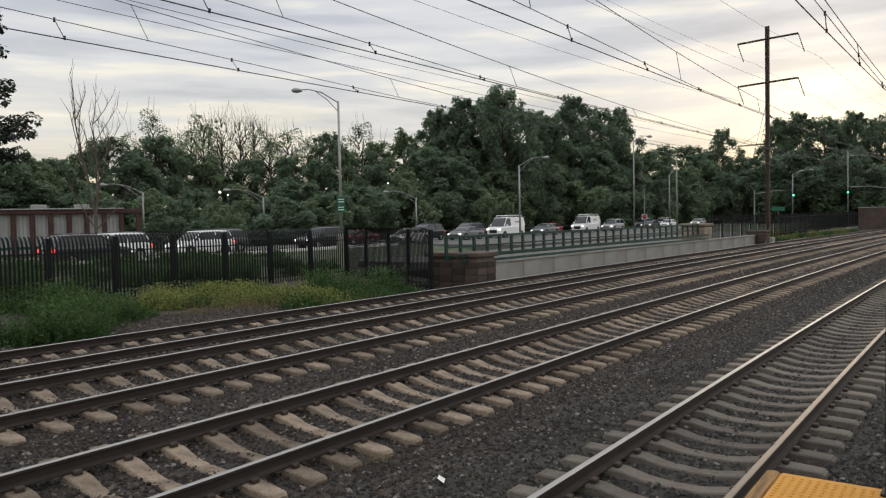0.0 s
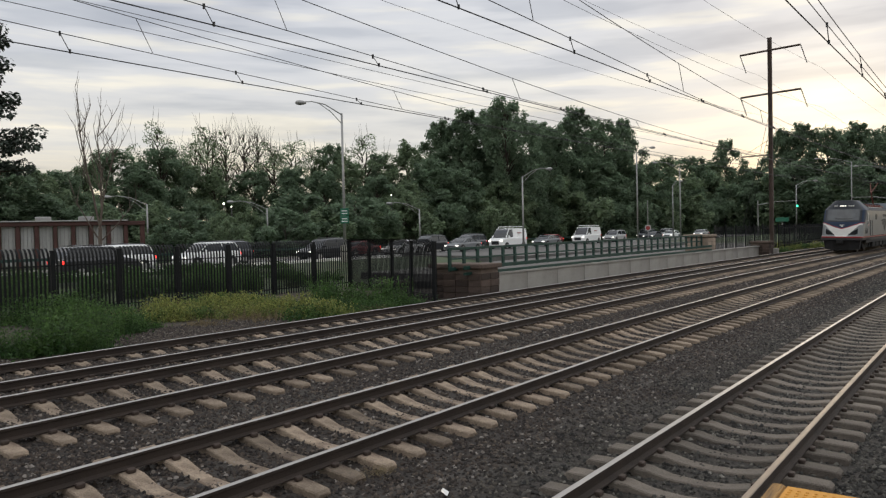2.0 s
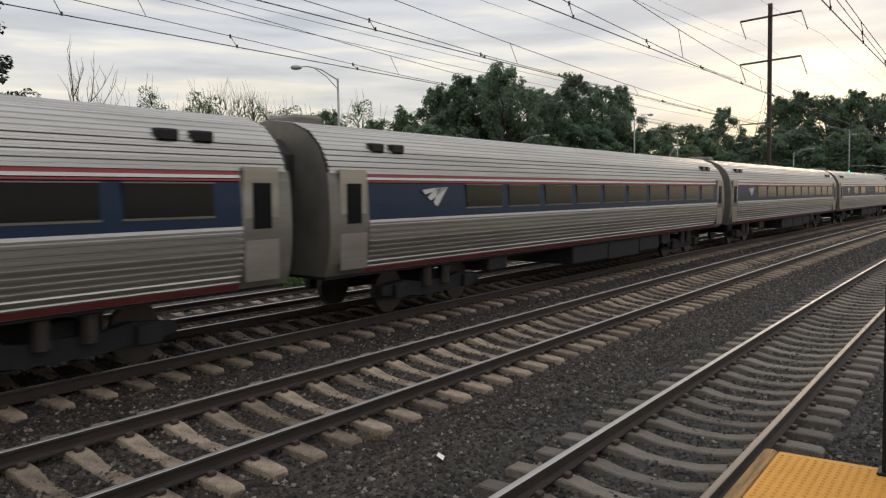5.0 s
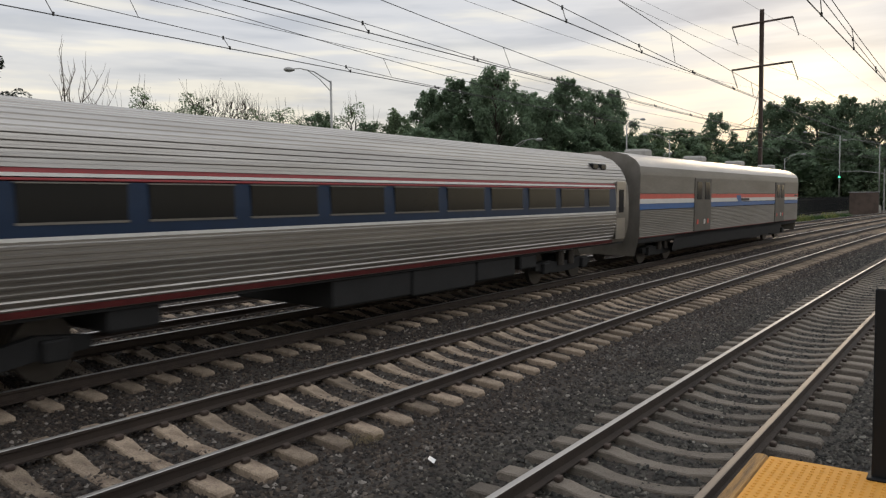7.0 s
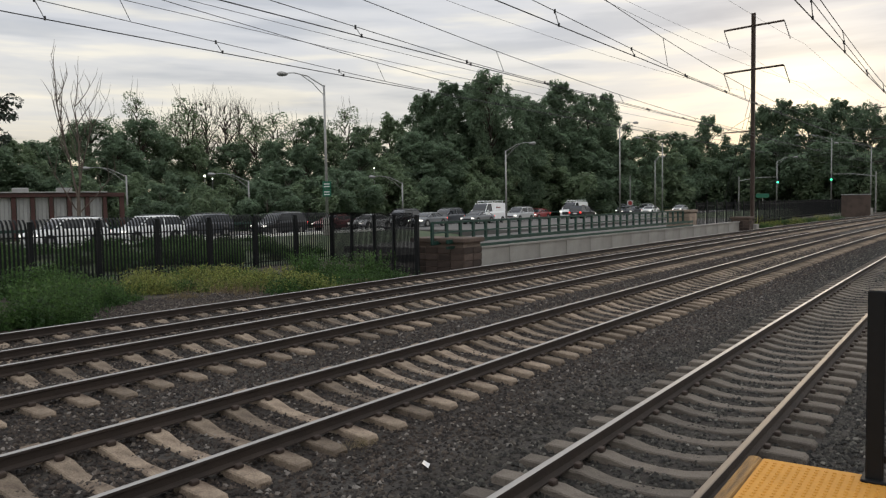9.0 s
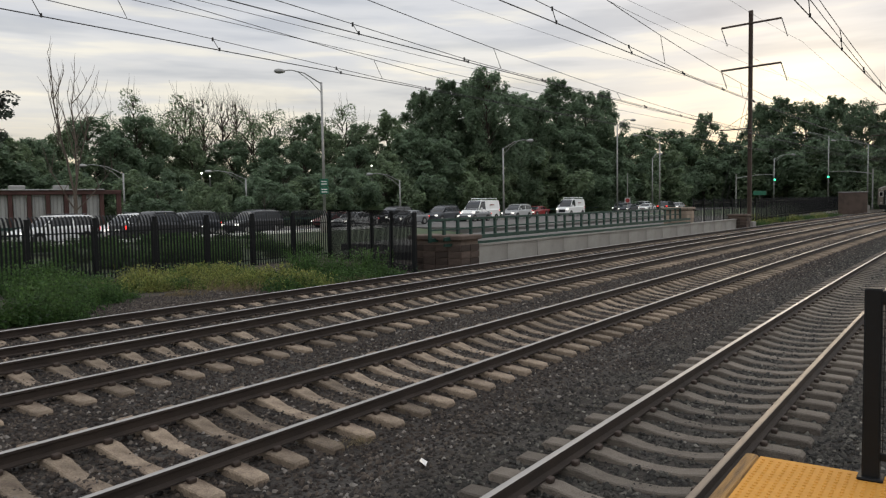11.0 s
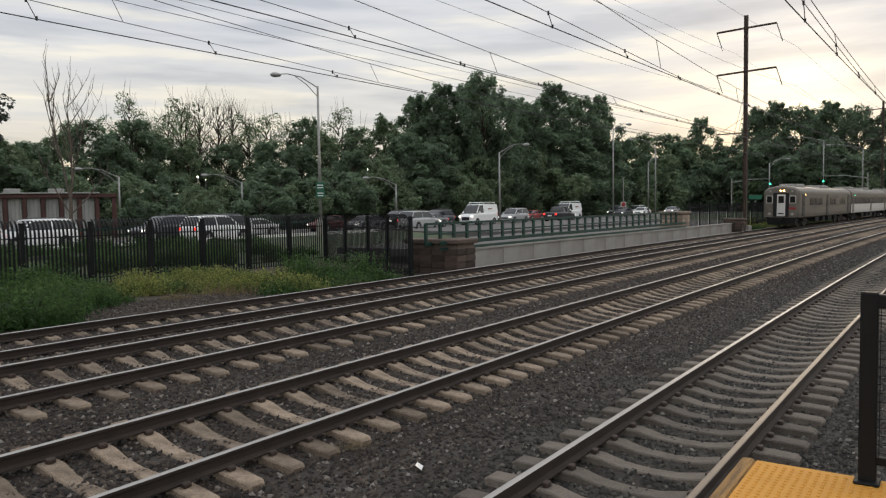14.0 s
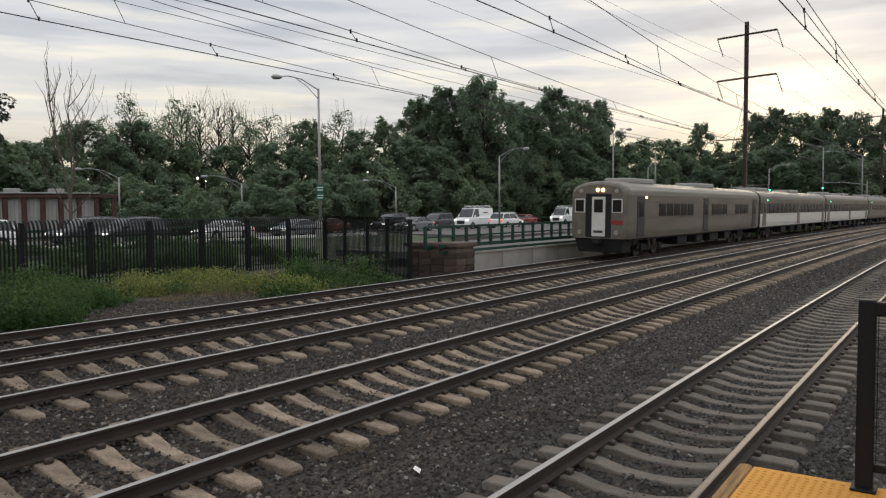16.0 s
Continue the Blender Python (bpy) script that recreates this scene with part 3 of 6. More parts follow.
# ---- overhead wires ----
def span(y, z_contact, meet, low, bow, off, hang):
    """Contact wire, auxiliary wire that comes down to it, and the messenger sagging over both."""
    w = thing("overhead_wire", "triple overhead wire with short droppers over a track", "overhead wire", group="overhead wires")
    xs_ = [off - 35.2 + 2.2 * i for i in range(84)]
    lo, mid, hi = [], [], []
    for x in xs_:
        yy = y + bend(x)
        lo.append((x, yy, z_contact))
        mid.append((x, yy, z_contact + 0.045 + 0.026 * max(0, meet - x, x - meet - 45)))
        hi.append((x, yy, max(mid[-1][2] + 0.1, low + bow * (x - 40) ** 2)))
    part("contact_wire", Shape().tube(lo, 0.0125, n=5), MAT["wire"], w)
    part("auxiliary_wire", Shape().tube(mid, 0.009, n=5), MAT["wire"], w)
    part("messenger_wire", Shape().tube(hi, 0.0095, n=5), MAT["wire"], w)
    for i in range(0, len(xs_) - 2, 2):
        x, yy, z = lo[i]
        part("dropper", Shape().tube([(x + 0.1, yy, z), (x - 0.1, yy, mid[i][2])], 0.01, n=4).tube([(x + 0.1, yy, z - 0.02), (x + 0.1, yy, z + 0.06)], 0.024, n=5).tube([(x - 0.1, yy, mid[i][2] - 0.05), (x - 0.1, yy, mid[i][2] + 0.04)], 0.024, n=5), MAT["wire"], w)
        if i % 4 == 0:
            q = x + hang
            part("dropper", Shape().tube([(q, y + bend(q), z_contact + 0.06 + 0.026 * max(0, meet - q, q - meet - 45)), (q - 0.4, y + bend(q), max(z_contact + 0.14, low + bow * (q - 40.4) ** 2))], 0.009, n=4), MAT["wire"], w)


for row in ((2.75, 6.26, 28, 6.42, 0.0008, 17.0, 4.4), (7.47, 6.48, 24, 6.88, 0.00136, 15.2, 7.1), (11.09, 6.35, 18, 6.51, 0.0009, 12.9, 6.2), (15.33, 6.48, 20, 6.67, 0.0009, 8.2, 2.0)):
    span(*row)
for y, z, sag in ((18.7, 16.0, 1.25), (13.6, 16.0, 1.45), (18.7, 12.5, 1.45), (13.6, 12.6, 1.55), (18.75, 8.95, 0.5), (18.65, 8.5, 0.5)):
    w = thing("feeder_wire", "single overhead feeder wire", "overhead wire", group="feeder wires")
    pts = []
    for a, b in ((-17, 72.9), (72.9, 150)):
        for i in range(12):
            q = i / 12
            pts.append((a + (b - a) * q, y + bend(a) * (1 - q) + bend(b) * q, z - sag * 4 * q * (1 - q)))
    part("wire", Shape().tube(pts, 0.009, n=5), MAT["wire"], w)

# ---- street lamps ----
def street_lamp(x, y, base, top, arm, yaw, label="grey steel street lamp with a curved arm"):
    p = thing("street_lamp", label, "street lamp", at=pose(x, y, base, 0, 0, yaw), group="street lamps")
    H = top - base
    part("pole", Shape().tube([(0, 0, 0), (0, 0, H * 0.5), (0, 0, H)], 0.11, 0.075, n=10), MAT["galv"], p, smooth=True)
    part("base", Shape().cbox(-0.3, 0.3, -0.3, 0.3, -1.4, 0.35, 0.04), MAT["concrete"], p)
    a = Shape().tube([(0, 0, H - 0.1), (arm * 0.45, 0, H + 0.6), (arm * 0.8, 0, H + 0.78), (arm, 0, H + 0.74)], 0.045, 0.035, n=6)
    a.tube([(0, 0, H - 0.75), (arm * 0.3, 0, H + 0.1), (arm * 0.62, 0, H + 0.68)], 0.03, n=6)
    ar = part("arm", a, MAT["galv"], p)
    h = Shape()
    h.rings([[(arm + q * 0.75 - 0.1, 0.16 * w * math.cos(t * 0.785), H + 0.70 + w * 0.15 * math.sin(t * 0.785) - 0.02) for t in range(8)] for q, w in ((0, 0.4), (0.2, 0.9), (0.55, 1.2), (0.85, 1.0), (1.0, 0.3))])
    part("lamp_head", h, MAT["galv"], ar, smooth=True)
    return p


street_lamp(40.1, 37.6, 1.45, 11.2, 2.6, 142)

# ---- trees ----
def leaf_cloud(blobs, count, size, seed, flat=0.0, shell=(0.72, 1.06)):
    """Many small leaf faces spread over the skins of overlapping lumps."""
    r = np.random.RandomState(seed)
    w = np.array([b[3] ** 2 for b in blobs])
    pick = r.choice(len(blobs), count, p=w / w.sum())
    c = np.array([b[:3] for b in blobs])[pick]
    rad = np.array([b[3] for b in blobs])[pick]
    d = r.normal(size=(count, 3))
    d /= np.linalg.norm(d, axis=1)[:, None]
    depth = shell[0] + (shell[1] - shell[0]) * r.rand(count) ** 0.6 + 0.05 * r.normal(size=count)
    p = c + d * (rad * depth)[:, None] * np.array([1, 1, 0.82])
    n = d * 0.65 + r.normal(size=(count, 3)) * 0.5 + np.array([0, 0, 0.95])
    n /= np.linalg.norm(n, axis=1)[:, None]
    t = np.cross(n, r.normal(size=(count, 3)))
    t /= np.linalg.norm(t, axis=1)[:, None]
    b = np.cross(n, t)
    s = (size * (0.6 + 0.8 * r.rand(count)))[:, None]
    q = np.stack([p - t * s, p + b * s * 0.55 + n * s * 0.2, p + t * s, p - b * s * 0.55 + n * s * 0.1], 1)
    return q.reshape(-1, 3), np.arange(count * 4).reshape(-1, 4)


def crown_mesh(v, f, mat):
    crown = bpy.data.meshes.new("crown")
    crown.vertices.add(len(v))
    crown.vertices.foreach_set("co", v.ravel())
    crown.loops.add(f.size)
    crown.loops.foreach_set("vertex_index", f.ravel())
    crown.polygons.add(len(f))
    crown.polygons.foreach_set("loop_start", np.arange(0, f.size, 4))
    crown.materials.append(MAT[mat])
    crown.update(calc_edges=True)
    return crown


def grown(name, seed, H, spread, low=0.25, leaves=7000, size=0.34, mat="leaf", lumps=26, bare=0, inner=0.0):
    """Trunk and limbs, with lumps of leaves at the limb ends; inner is the share of large leaves that close the crown."""
    r = random.Random(seed)
    wood = Shape()
    trunk = [(0, 0, -0.4), (r.uniform(-.1, .1), r.uniform(-.1, .1), H * 0.2), (r.uniform(-.3, .3), r.uniform(-.3, .3), H * 0.5), (r.uniform(-.6, .6), r.uniform(-.6, .6), H * 0.85)]
    wood.tube(trunk, H * 0.018, H * 0.004, n=8)
    lobes = [(r.uniform(0, 6.283), r.uniform(0.75, 1.2)) for k in range(5)]
    blobs = []
    for i in range(lumps):
        q = low + (1.0 - low) * ((i + r.random()) / lumps) ** 0.85
        a = i * 2.39996 + r.uniform(-0.5, 0.5)
        u = (q - low) / (1.0 - low)
        wide = spread * (0.42 + 0.58 * math.sin(math.pi * (0.12 + 0.80 * u))) * (1.0 if u < 0.75 else 1.0 - (u - 0.75) * 2.2)
        wide *= min(k * (1.15 - 0.25 * abs(math.sin((a - b) / 2))) for b, k in lobes[:3]) * 0.95 + 0.1
        reach = wide * math.sqrt(r.uniform(0.12, 1.0))
        rad = spread * r.uniform(0.17, 0.31) * (1.1 - 0.35 * u)
        c = (reach * math.cos(a), reach * math.sin(a), H * q - rad * 0.75 + r.uniform(-0.02, 0.02) * H)
        blobs.append((*c, rad))
        z0 = max(H * 0.15, c[2] - reach * 0.9)
        wood.tube([(0, 0, z0), (c[0] * 0.5, c[1] * 0.5, (z0 + c[2]) * 0.52), c], H * 0.006, H * 0.0015, n=5)
        for k in range(3):
            o = Vector((r.uniform(-1, 1), r.uniform(-1, 1), r.uniform(-0.2, 1.0))).normalized() * rad
            blobs.append((c[0] + o.x * 0.8, c[1] + o.y * 0.8, c[2] + o.z * 0.8, rad * r.uniform(0.35, 0.6)))
        for k in range(bare):
            tip = Vector((c[0] * 1.05 + r.uniform(-0.9, 0.9), c[1] * 1.05 + r.uniform(-0.9, 0.9), c[2] + r.uniform(0.8, 2.8)))
            wood.tube([c, (Vector(c) + tip) * 0.5 + Vector((r.uniform(-.15, .15), r.uniform(-.15, .15), 0)), tip], H * 0.0016, H * 0.0006, n=4)
    v, f = leaf_cloud(blobs, leaves, size, seed)
    if inner:
        v2, f2 = leaf_cloud(blobs, int(leaves * inner), size * 2.4, seed + 100, shell=(0.1, 0.66))
        v, f = np.concatenate([v, v2]), np.concatenate([f, f2 + len(v)])
    return wood.mesh("trunk", MAT["bark"]), crown_mesh(v, f, mat)


KINDS = {
    "broad": grown("broad", 11, 20, 7.2, 0.10, 21000, 0.20, "leaf", 70, inner=0.16),
    "broad2": grown("broad2", 12, 20, 6.4, 0.08, 19000, 0.20, "leaf", 62, inner=0.16),
    "mid": grown("mid", 13, 12, 5.0, 0.04, 12000, 0.155, "leaf", 46, inner=0.15),
    "mid2": grown("mid2", 14, 12, 4.5, 0.04, 11000, 0.155, "leafpale", 42, inner=0.15),
    "thin": grown("thin", 15, 14, 3.8, 0.35, 3600, 0.13, "leafpale", 30, bare=2),
    "bare": grown("bare", 18, 14, 3.6, 0.30, 500, 0.11, "leafpale", 34, bare=6),
    "bush": grown("bush", 16, 4, 3.0, 0.0, 6000, 0.10, "leaf", 20, inner=0.14),
    "bushp": grown("bushp", 17, 4, 3.2, 0.0, 6000, 0.10, "leafpale", 20, inner=0.14),
}


def tree(kind, x, y, H, spread=1.0, z=0.3, label=""):
    wood, crown = KINDS[kind]
    base = {"broad": 20, "broad2": 20, "mid": 12, "mid2": 12, "thin": 14, "bare": 14, "bush": 4, "bushp": 4}[kind]
    s = H / base
    t = thing("bush" if "bush" in kind else "tree", label or ("dense green bush below the trees" if "bush" in kind else "thin half-bare tree with pale leaves" if kind == "thin" else "tall bare-twigged tree among leafy trees" if kind == "bare" else "leafy dark green tree beyond the road"), "bush" if "bush" in kind else "tree", at=pose(x, y, z, 0, 0, rng.uniform(0, 360)) @ Matrix.Diagonal((s * spread, s * spread, s, 1)))
    part("trunk", wood, None, t)
    part("crown", crown, None, t)
    return t


def polar(px, d):
    """A place at the distance d, in the direction that shows at the column px of the view with the axis at 34.58 degrees."""
    a = radians(34.58) - math.atan((px - 784) / 1350)
    return d * math.cos(a), d * math.sin(a)


def past_road(px, d):
    """The distance d, or more where the road lies that far off in this direction."""
    a, r = radians(34.58) - math.atan((px - 784) / 1350), 0.0
    o = (26.0, 46.0 + 7.5)
    turn = math.sin(a - r)
    far = (-math.sin(r) * o[0] + math.cos(r) * o[1]) / turn if turn > 0.05 else 300
    return max(d, min(far + 9, 190))


def tall(row, d):
    """Height over the road of a top that shows at this row, for the distance d."""
    return 2.64 + (363 - row) / 1350 * d - 0.3


TREES = [  # kind, column, row of the top, distance, spread
    ("broad", 868, 128, 112, 0.72), ("broad2", 800, 150, 116, 0.85), ("broad2", 755, 168, 118, 0.75), ("broad2", 842, 150, 120, 0.8), ("mid", 925, 172, 122, 0.75), ("broad2", 992, 154, 115, 0.8), ("broad", 1042, 175, 114, 0.72), ("broad2", 1075, 178, 118, 0.6), ("broad2", 955, 185, 118, 0.8),
    ("broad", 905, 228, 100, 1.0), ("mid", 1000, 228, 98, 1.5), ("mid", 1060, 235, 96, 1.3), ("mid2", 950, 262, 94, 1.4), ("mid2", 855, 275, 95, 1.3), ("mid", 1115, 252, 112, 1.1), ("mid2", 1145, 246, 130, 1.2),
    ("mid2", 695, 204, 110, 0.85), ("mid", 645, 222, 112, 0.85), ("thin", 616, 192, 110, 1.0), ("mid", 560, 204, 112, 0.72), ("mid2", 590, 232, 108, 1.0), ("thin", 490, 202, 112, 1.1), ("thin", 455, 205, 110, 1.1), ("thin", 525, 214, 112, 0.8),
    ("bare", 372, 184, 110, 1.0), ("bare", 405, 188, 112, 1.1), ("bare", 430, 188, 116, 1.0), ("thin", 340, 180, 110, 1.0), ("thin", 318, 200, 112, 0.9), ("mid", 420, 250, 108, 1.1), ("mid2", 350, 252, 106, 1.1), ("thin", 250, 176, 106, 0.8), ("mid", 255, 212, 104, 0.95), ("mid2", 300, 236, 106, 0.9), ("mid", 168, 216, 100, 1.1), ("mid2", 120, 240, 96, 0.9), ("mid", 490, 246, 106, 1.0), ("mid", 545, 252, 104, 1.0),
    ("mid", 75, 252, 92, 1.2), ("mid2", 30, 250, 88, 1.1), ("mid", -30, 240, 84, 1.3), ("mid", -110, 220, 84, 1.3), ("broad2", -200, 180, 90, 1.0), ("mid", 215, 248, 98, 1.1),
    ("mid", 735, 232, 104, 1.1), ("mid", 640, 262, 102, 1.1), ("mid2", 690, 272, 100, 1.1), ("mid", 780, 250, 102, 1.2),
    ("mid", 1190, 246, 150, 1.2), ("mid2", 1225, 256, 150, 1.1), ("mid", 1253, 220, 165, 0.62), ("mid", 1300, 268, 170, 1.3), ("broad2", 1350, 212, 185, 0.7), ("broad2", 1385, 204, 188, 0.75), ("broad", 1430, 210, 190, 0.75), ("broad2", 1480, 209, 195, 0.8), ("broad", 1530, 216, 190, 0.75), ("broad2", 1585, 226, 190, 0.9), ("broad", 1660, 220, 190, 1.0), ("mid", 1340, 285, 160, 1.5), ("mid", 1400, 280, 165, 1.5), ("mid2", 1450, 275, 165, 1.5), ("mid", 1500, 285, 165, 1.5), ("mid", 1570, 280, 165, 1.5), ("mid", 1640, 280, 165, 1.5), ("mid", 1270, 290, 150, 1.4),
]
for kind, c, row, d, sp in TREES:
    d = past_road(c, d) + (d - 96) * 0.12
    x, y = polar(c, d)
    tree(kind, x, y, tall(row, d), sp)
for i in range(58):
    c = -60 + i * 28.5 + rng.uniform(-14, 14)
    d = past_road(c, 84 if c < 260 else 62) + rng.uniform(-3, 4)
    x, y = polar(c, d)
    tree("bushp" if rng.random() < 0.4 else "bush", x, y, rng.uniform(4.5, 8.0) * d / 95, rng.uniform(0.9, 1.3))

# ---- rolling stock ----
TM = dict(
    steel=material("stainless_steel", (0.42, 0.40, 0.375), 0.32, 0.92, var=0.12, scale=1.2, fine=14, bump=0.04, stretch=(0.25, 3, 3), second=(0.33, 0.31, 0.285)),
    dullsteel=material("dull_stainless", (0.215, 0.198, 0.175), 0.48, 0.5, var=0.18, scale=0.8, fine=10, bump=0.04, stretch=(0.3, 3, 2), second=(0.16, 0.147, 0.126)),
    silver=material("silver_paint", (0.195, 0.207, 0.207), 0.42, 0.25, var=0.08, scale=0.7, fine=10, bump=0.02, second=(0.165, 0.175, 0.172), coat=0.15),
    blue=material("dark_blue_paint", (0.007, 0.022, 0.055), 0.45, 0.0, var=0.15, bump=0.02, spec=0.3),
    midblue=material("mid_blue_stripe", (0.018, 0.10, 0.30), 0.4, var=0.12, bump=0.02),
    red=material("red_stripe", (0.27, 0.024, 0.028), 0.4, var=0.15, bump=0.02),
    sill=material("dull_red_sill", (0.13, 0.022, 0.022), 0.55, var=0.3, bump=0.03),
    doorgrey=material("brown_grey_door", (0.085, 0.078, 0.068), 0.5, 0.2, var=0.25, scale=1.5, bump=0.04),
    orangered=material("warm_red_stripe", (0.55, 0.085, 0.06), 0.45, var=0.12, bump=0.02),
    white=material("train_white", (0.62, 0.61, 0.58), 0.4, var=0.08, bump=0.02),
    glass=material("dark_glass", (0.010, 0.011, 0.012), 0.12, 0.0, var=0.1, bump=0, spec=0.18),
    # windshield: its reflection and lighter contents are put into the grey base colour
    wind=material("windshield", (0.06, 0.066, 0.07), 0.16, 0.0, var=0.25, scale=1.5, bump=0, spec=0.7),
    under=material("underframe_black", (0.010, 0.010, 0.0105), 0.85, 0.0, var=0.35, scale=1.5, fine=12, bump=0.2),
    commuter=material("commuter_steel", (0.17, 0.152, 0.128), 0.5, 0.4, var=0.18, scale=0.8, fine=10, bump=0.04, stretch=(0.3, 3, 2), second=(0.125, 0.112, 0.094)),
    mask=material("dark_cab_mask", (0.014, 0.018, 0.024), 0.4, 0.0, var=0.15, bump=0.01, spec=0.35),
    skirt=material("grey_skirt", (0.036, 0.037, 0.039), 0.6, 0.1, var=0.2, scale=1.5, bump=0.05),
    wheel=material("wheel_steel", (0.06, 0.052, 0.045), 0.5, 0.6, var=0.25, bump=0.1),
    roofgear=material("roof_gear_red", (0.17, 0.055, 0.04), 0.65, 0.1, var=0.3, bump=0.1),
    slate=material("slate_roof_paint", (0.065, 0.08, 0.092), 0.5, 0.1, var=0.12, bump=0.03, spec=0.4),
    roofgrey=material("roof_grey", (0.36, 0.35, 0.33), 0.6, 0.2, var=0.15, bump=0.05),
    lens=material("train_lamp", (1.0, 0.95, 0.85), 0.2, emit=1.3, bump=0),
    rubber=material("rubber_diaphragm", (0.03, 0.028, 0.026), 0.8, var=0.25, bump=0.2),
)


def section(points, z0, z1, flute=0.0, pitch=0.065, step=0.12):
    """Samples of half a body's outline (half width, height) between two heights, with flutes where wanted."""
    out = []
    dense = []
    for (a, b), (c, d) in zip(points, points[1:]):
        n = max(2, int(math.hypot(c - a, d - b) / 0.016))
        dense += [(a + (c - a) * i / n, b + (d - b) * i / n) for i in range(n)]
    dense.append(points[-1])
    keep = [p for p in dense if z0 - 1e-6 <= p[1] <= z1 + 1e-6]
    if not flute:
        k = max(1, int(step / 0.016))
        keep = keep[::k] + ([keep[-1]] if (len(keep) - 1) % k else [])
        return keep
    run = 0.0
    for i, (y, z) in enumerate(keep):
        if i:
            run += math.hypot(y - keep[i - 1][0], z - keep[i - 1][1])
        a, b = keep[max(0, i - 1)], keep[min(len(keep) - 1, i + 1)]
        t = Vector((b[0] - a[0], b[1] - a[1])).normalized()
        o = flute * (1 if (run / pitch) % 1.0 < 0.45 else 0)
        out.append((y + t.y * o, z - t.x * o))
    return out


def skin(s, half, x0, x1, sides=(-1, 1), mi=0):
    """A strip of the body's skin on both sides."""
    for sd in sides:
        r = [[(x, sd * y, z) for y, z in half] for x in (x0, x1)]
        if sd > 0:
            r = r[::-1]
        s.rings(r, caps=False, closed=False, mi=mi)
    return s


def bogie(car, x, wheelbase=2.6, mat=None):
    e = wheelbase / 2 + 0.55
    b = part("bogie", Shape().cbox(x - 0.35, x + 0.35, -1.0, 1.0, 0.45, 0.8, 0.04), TM["under"], car)
    for y in (-1.05, 1.05):
        part("side_frame", Shape().rings([[(x + q, y - 0.07, z0), (x + q, y + 0.07, z0), (x + q, y + 0.07, z1), (x + q, y - 0.07, z1)] for q, z0, z1 in ((-e, 0.42, 0.6), (-e + 0.8, 0.36, 0.68), (-0.6, 0.3, 0.6), (0.6, 0.3, 0.6), (e - 0.8, 0.36, 0.68), (e, 0.42, 0.6))]), TM["under"], b)
        for q in (-0.35, 0.35):
            part("spring", Shape().tube([(x + q, y * 1.08, 0.5), (x + q, y * 1.08, 0.9)], 0.13, n=10), TM["wheel"], b)
    for o in (-wheelbase / 2, wheelbase / 2):
        for y in (-0.78, 0.78):
            w = Shape().tube([(x + o, y - 0.065, 0.46), (x + o, y + 0.065, 0.46)], 0.46, n=20)
            part("wheel", w, TM["wheel"], b)
        part("axle_box", Shape().cbox(x + o - 0.2, x + o + 0.2, -1.22, -1.05, 0.32, 0.62, 0.03), TM["under"], b)


AMF = [(1.42, 1.0), (1.52, 1.25), (1.575, 1.6), (1.585, 1.95), (1.575, 2.3), (1.54, 2.72), (1.46, 3.05), (1.30, 3.35), (1.02, 3.62), (0.6, 3.79), (0.0, 3.86)]


def end_cap(s, pts, x, mi=0):
    ring = [(x, y, z) for y, z in pts] + [(x, -y, z) for y, z in reversed(pts[:-1])]
    s.add(ring, [tuple(range(len(ring)))], mi)


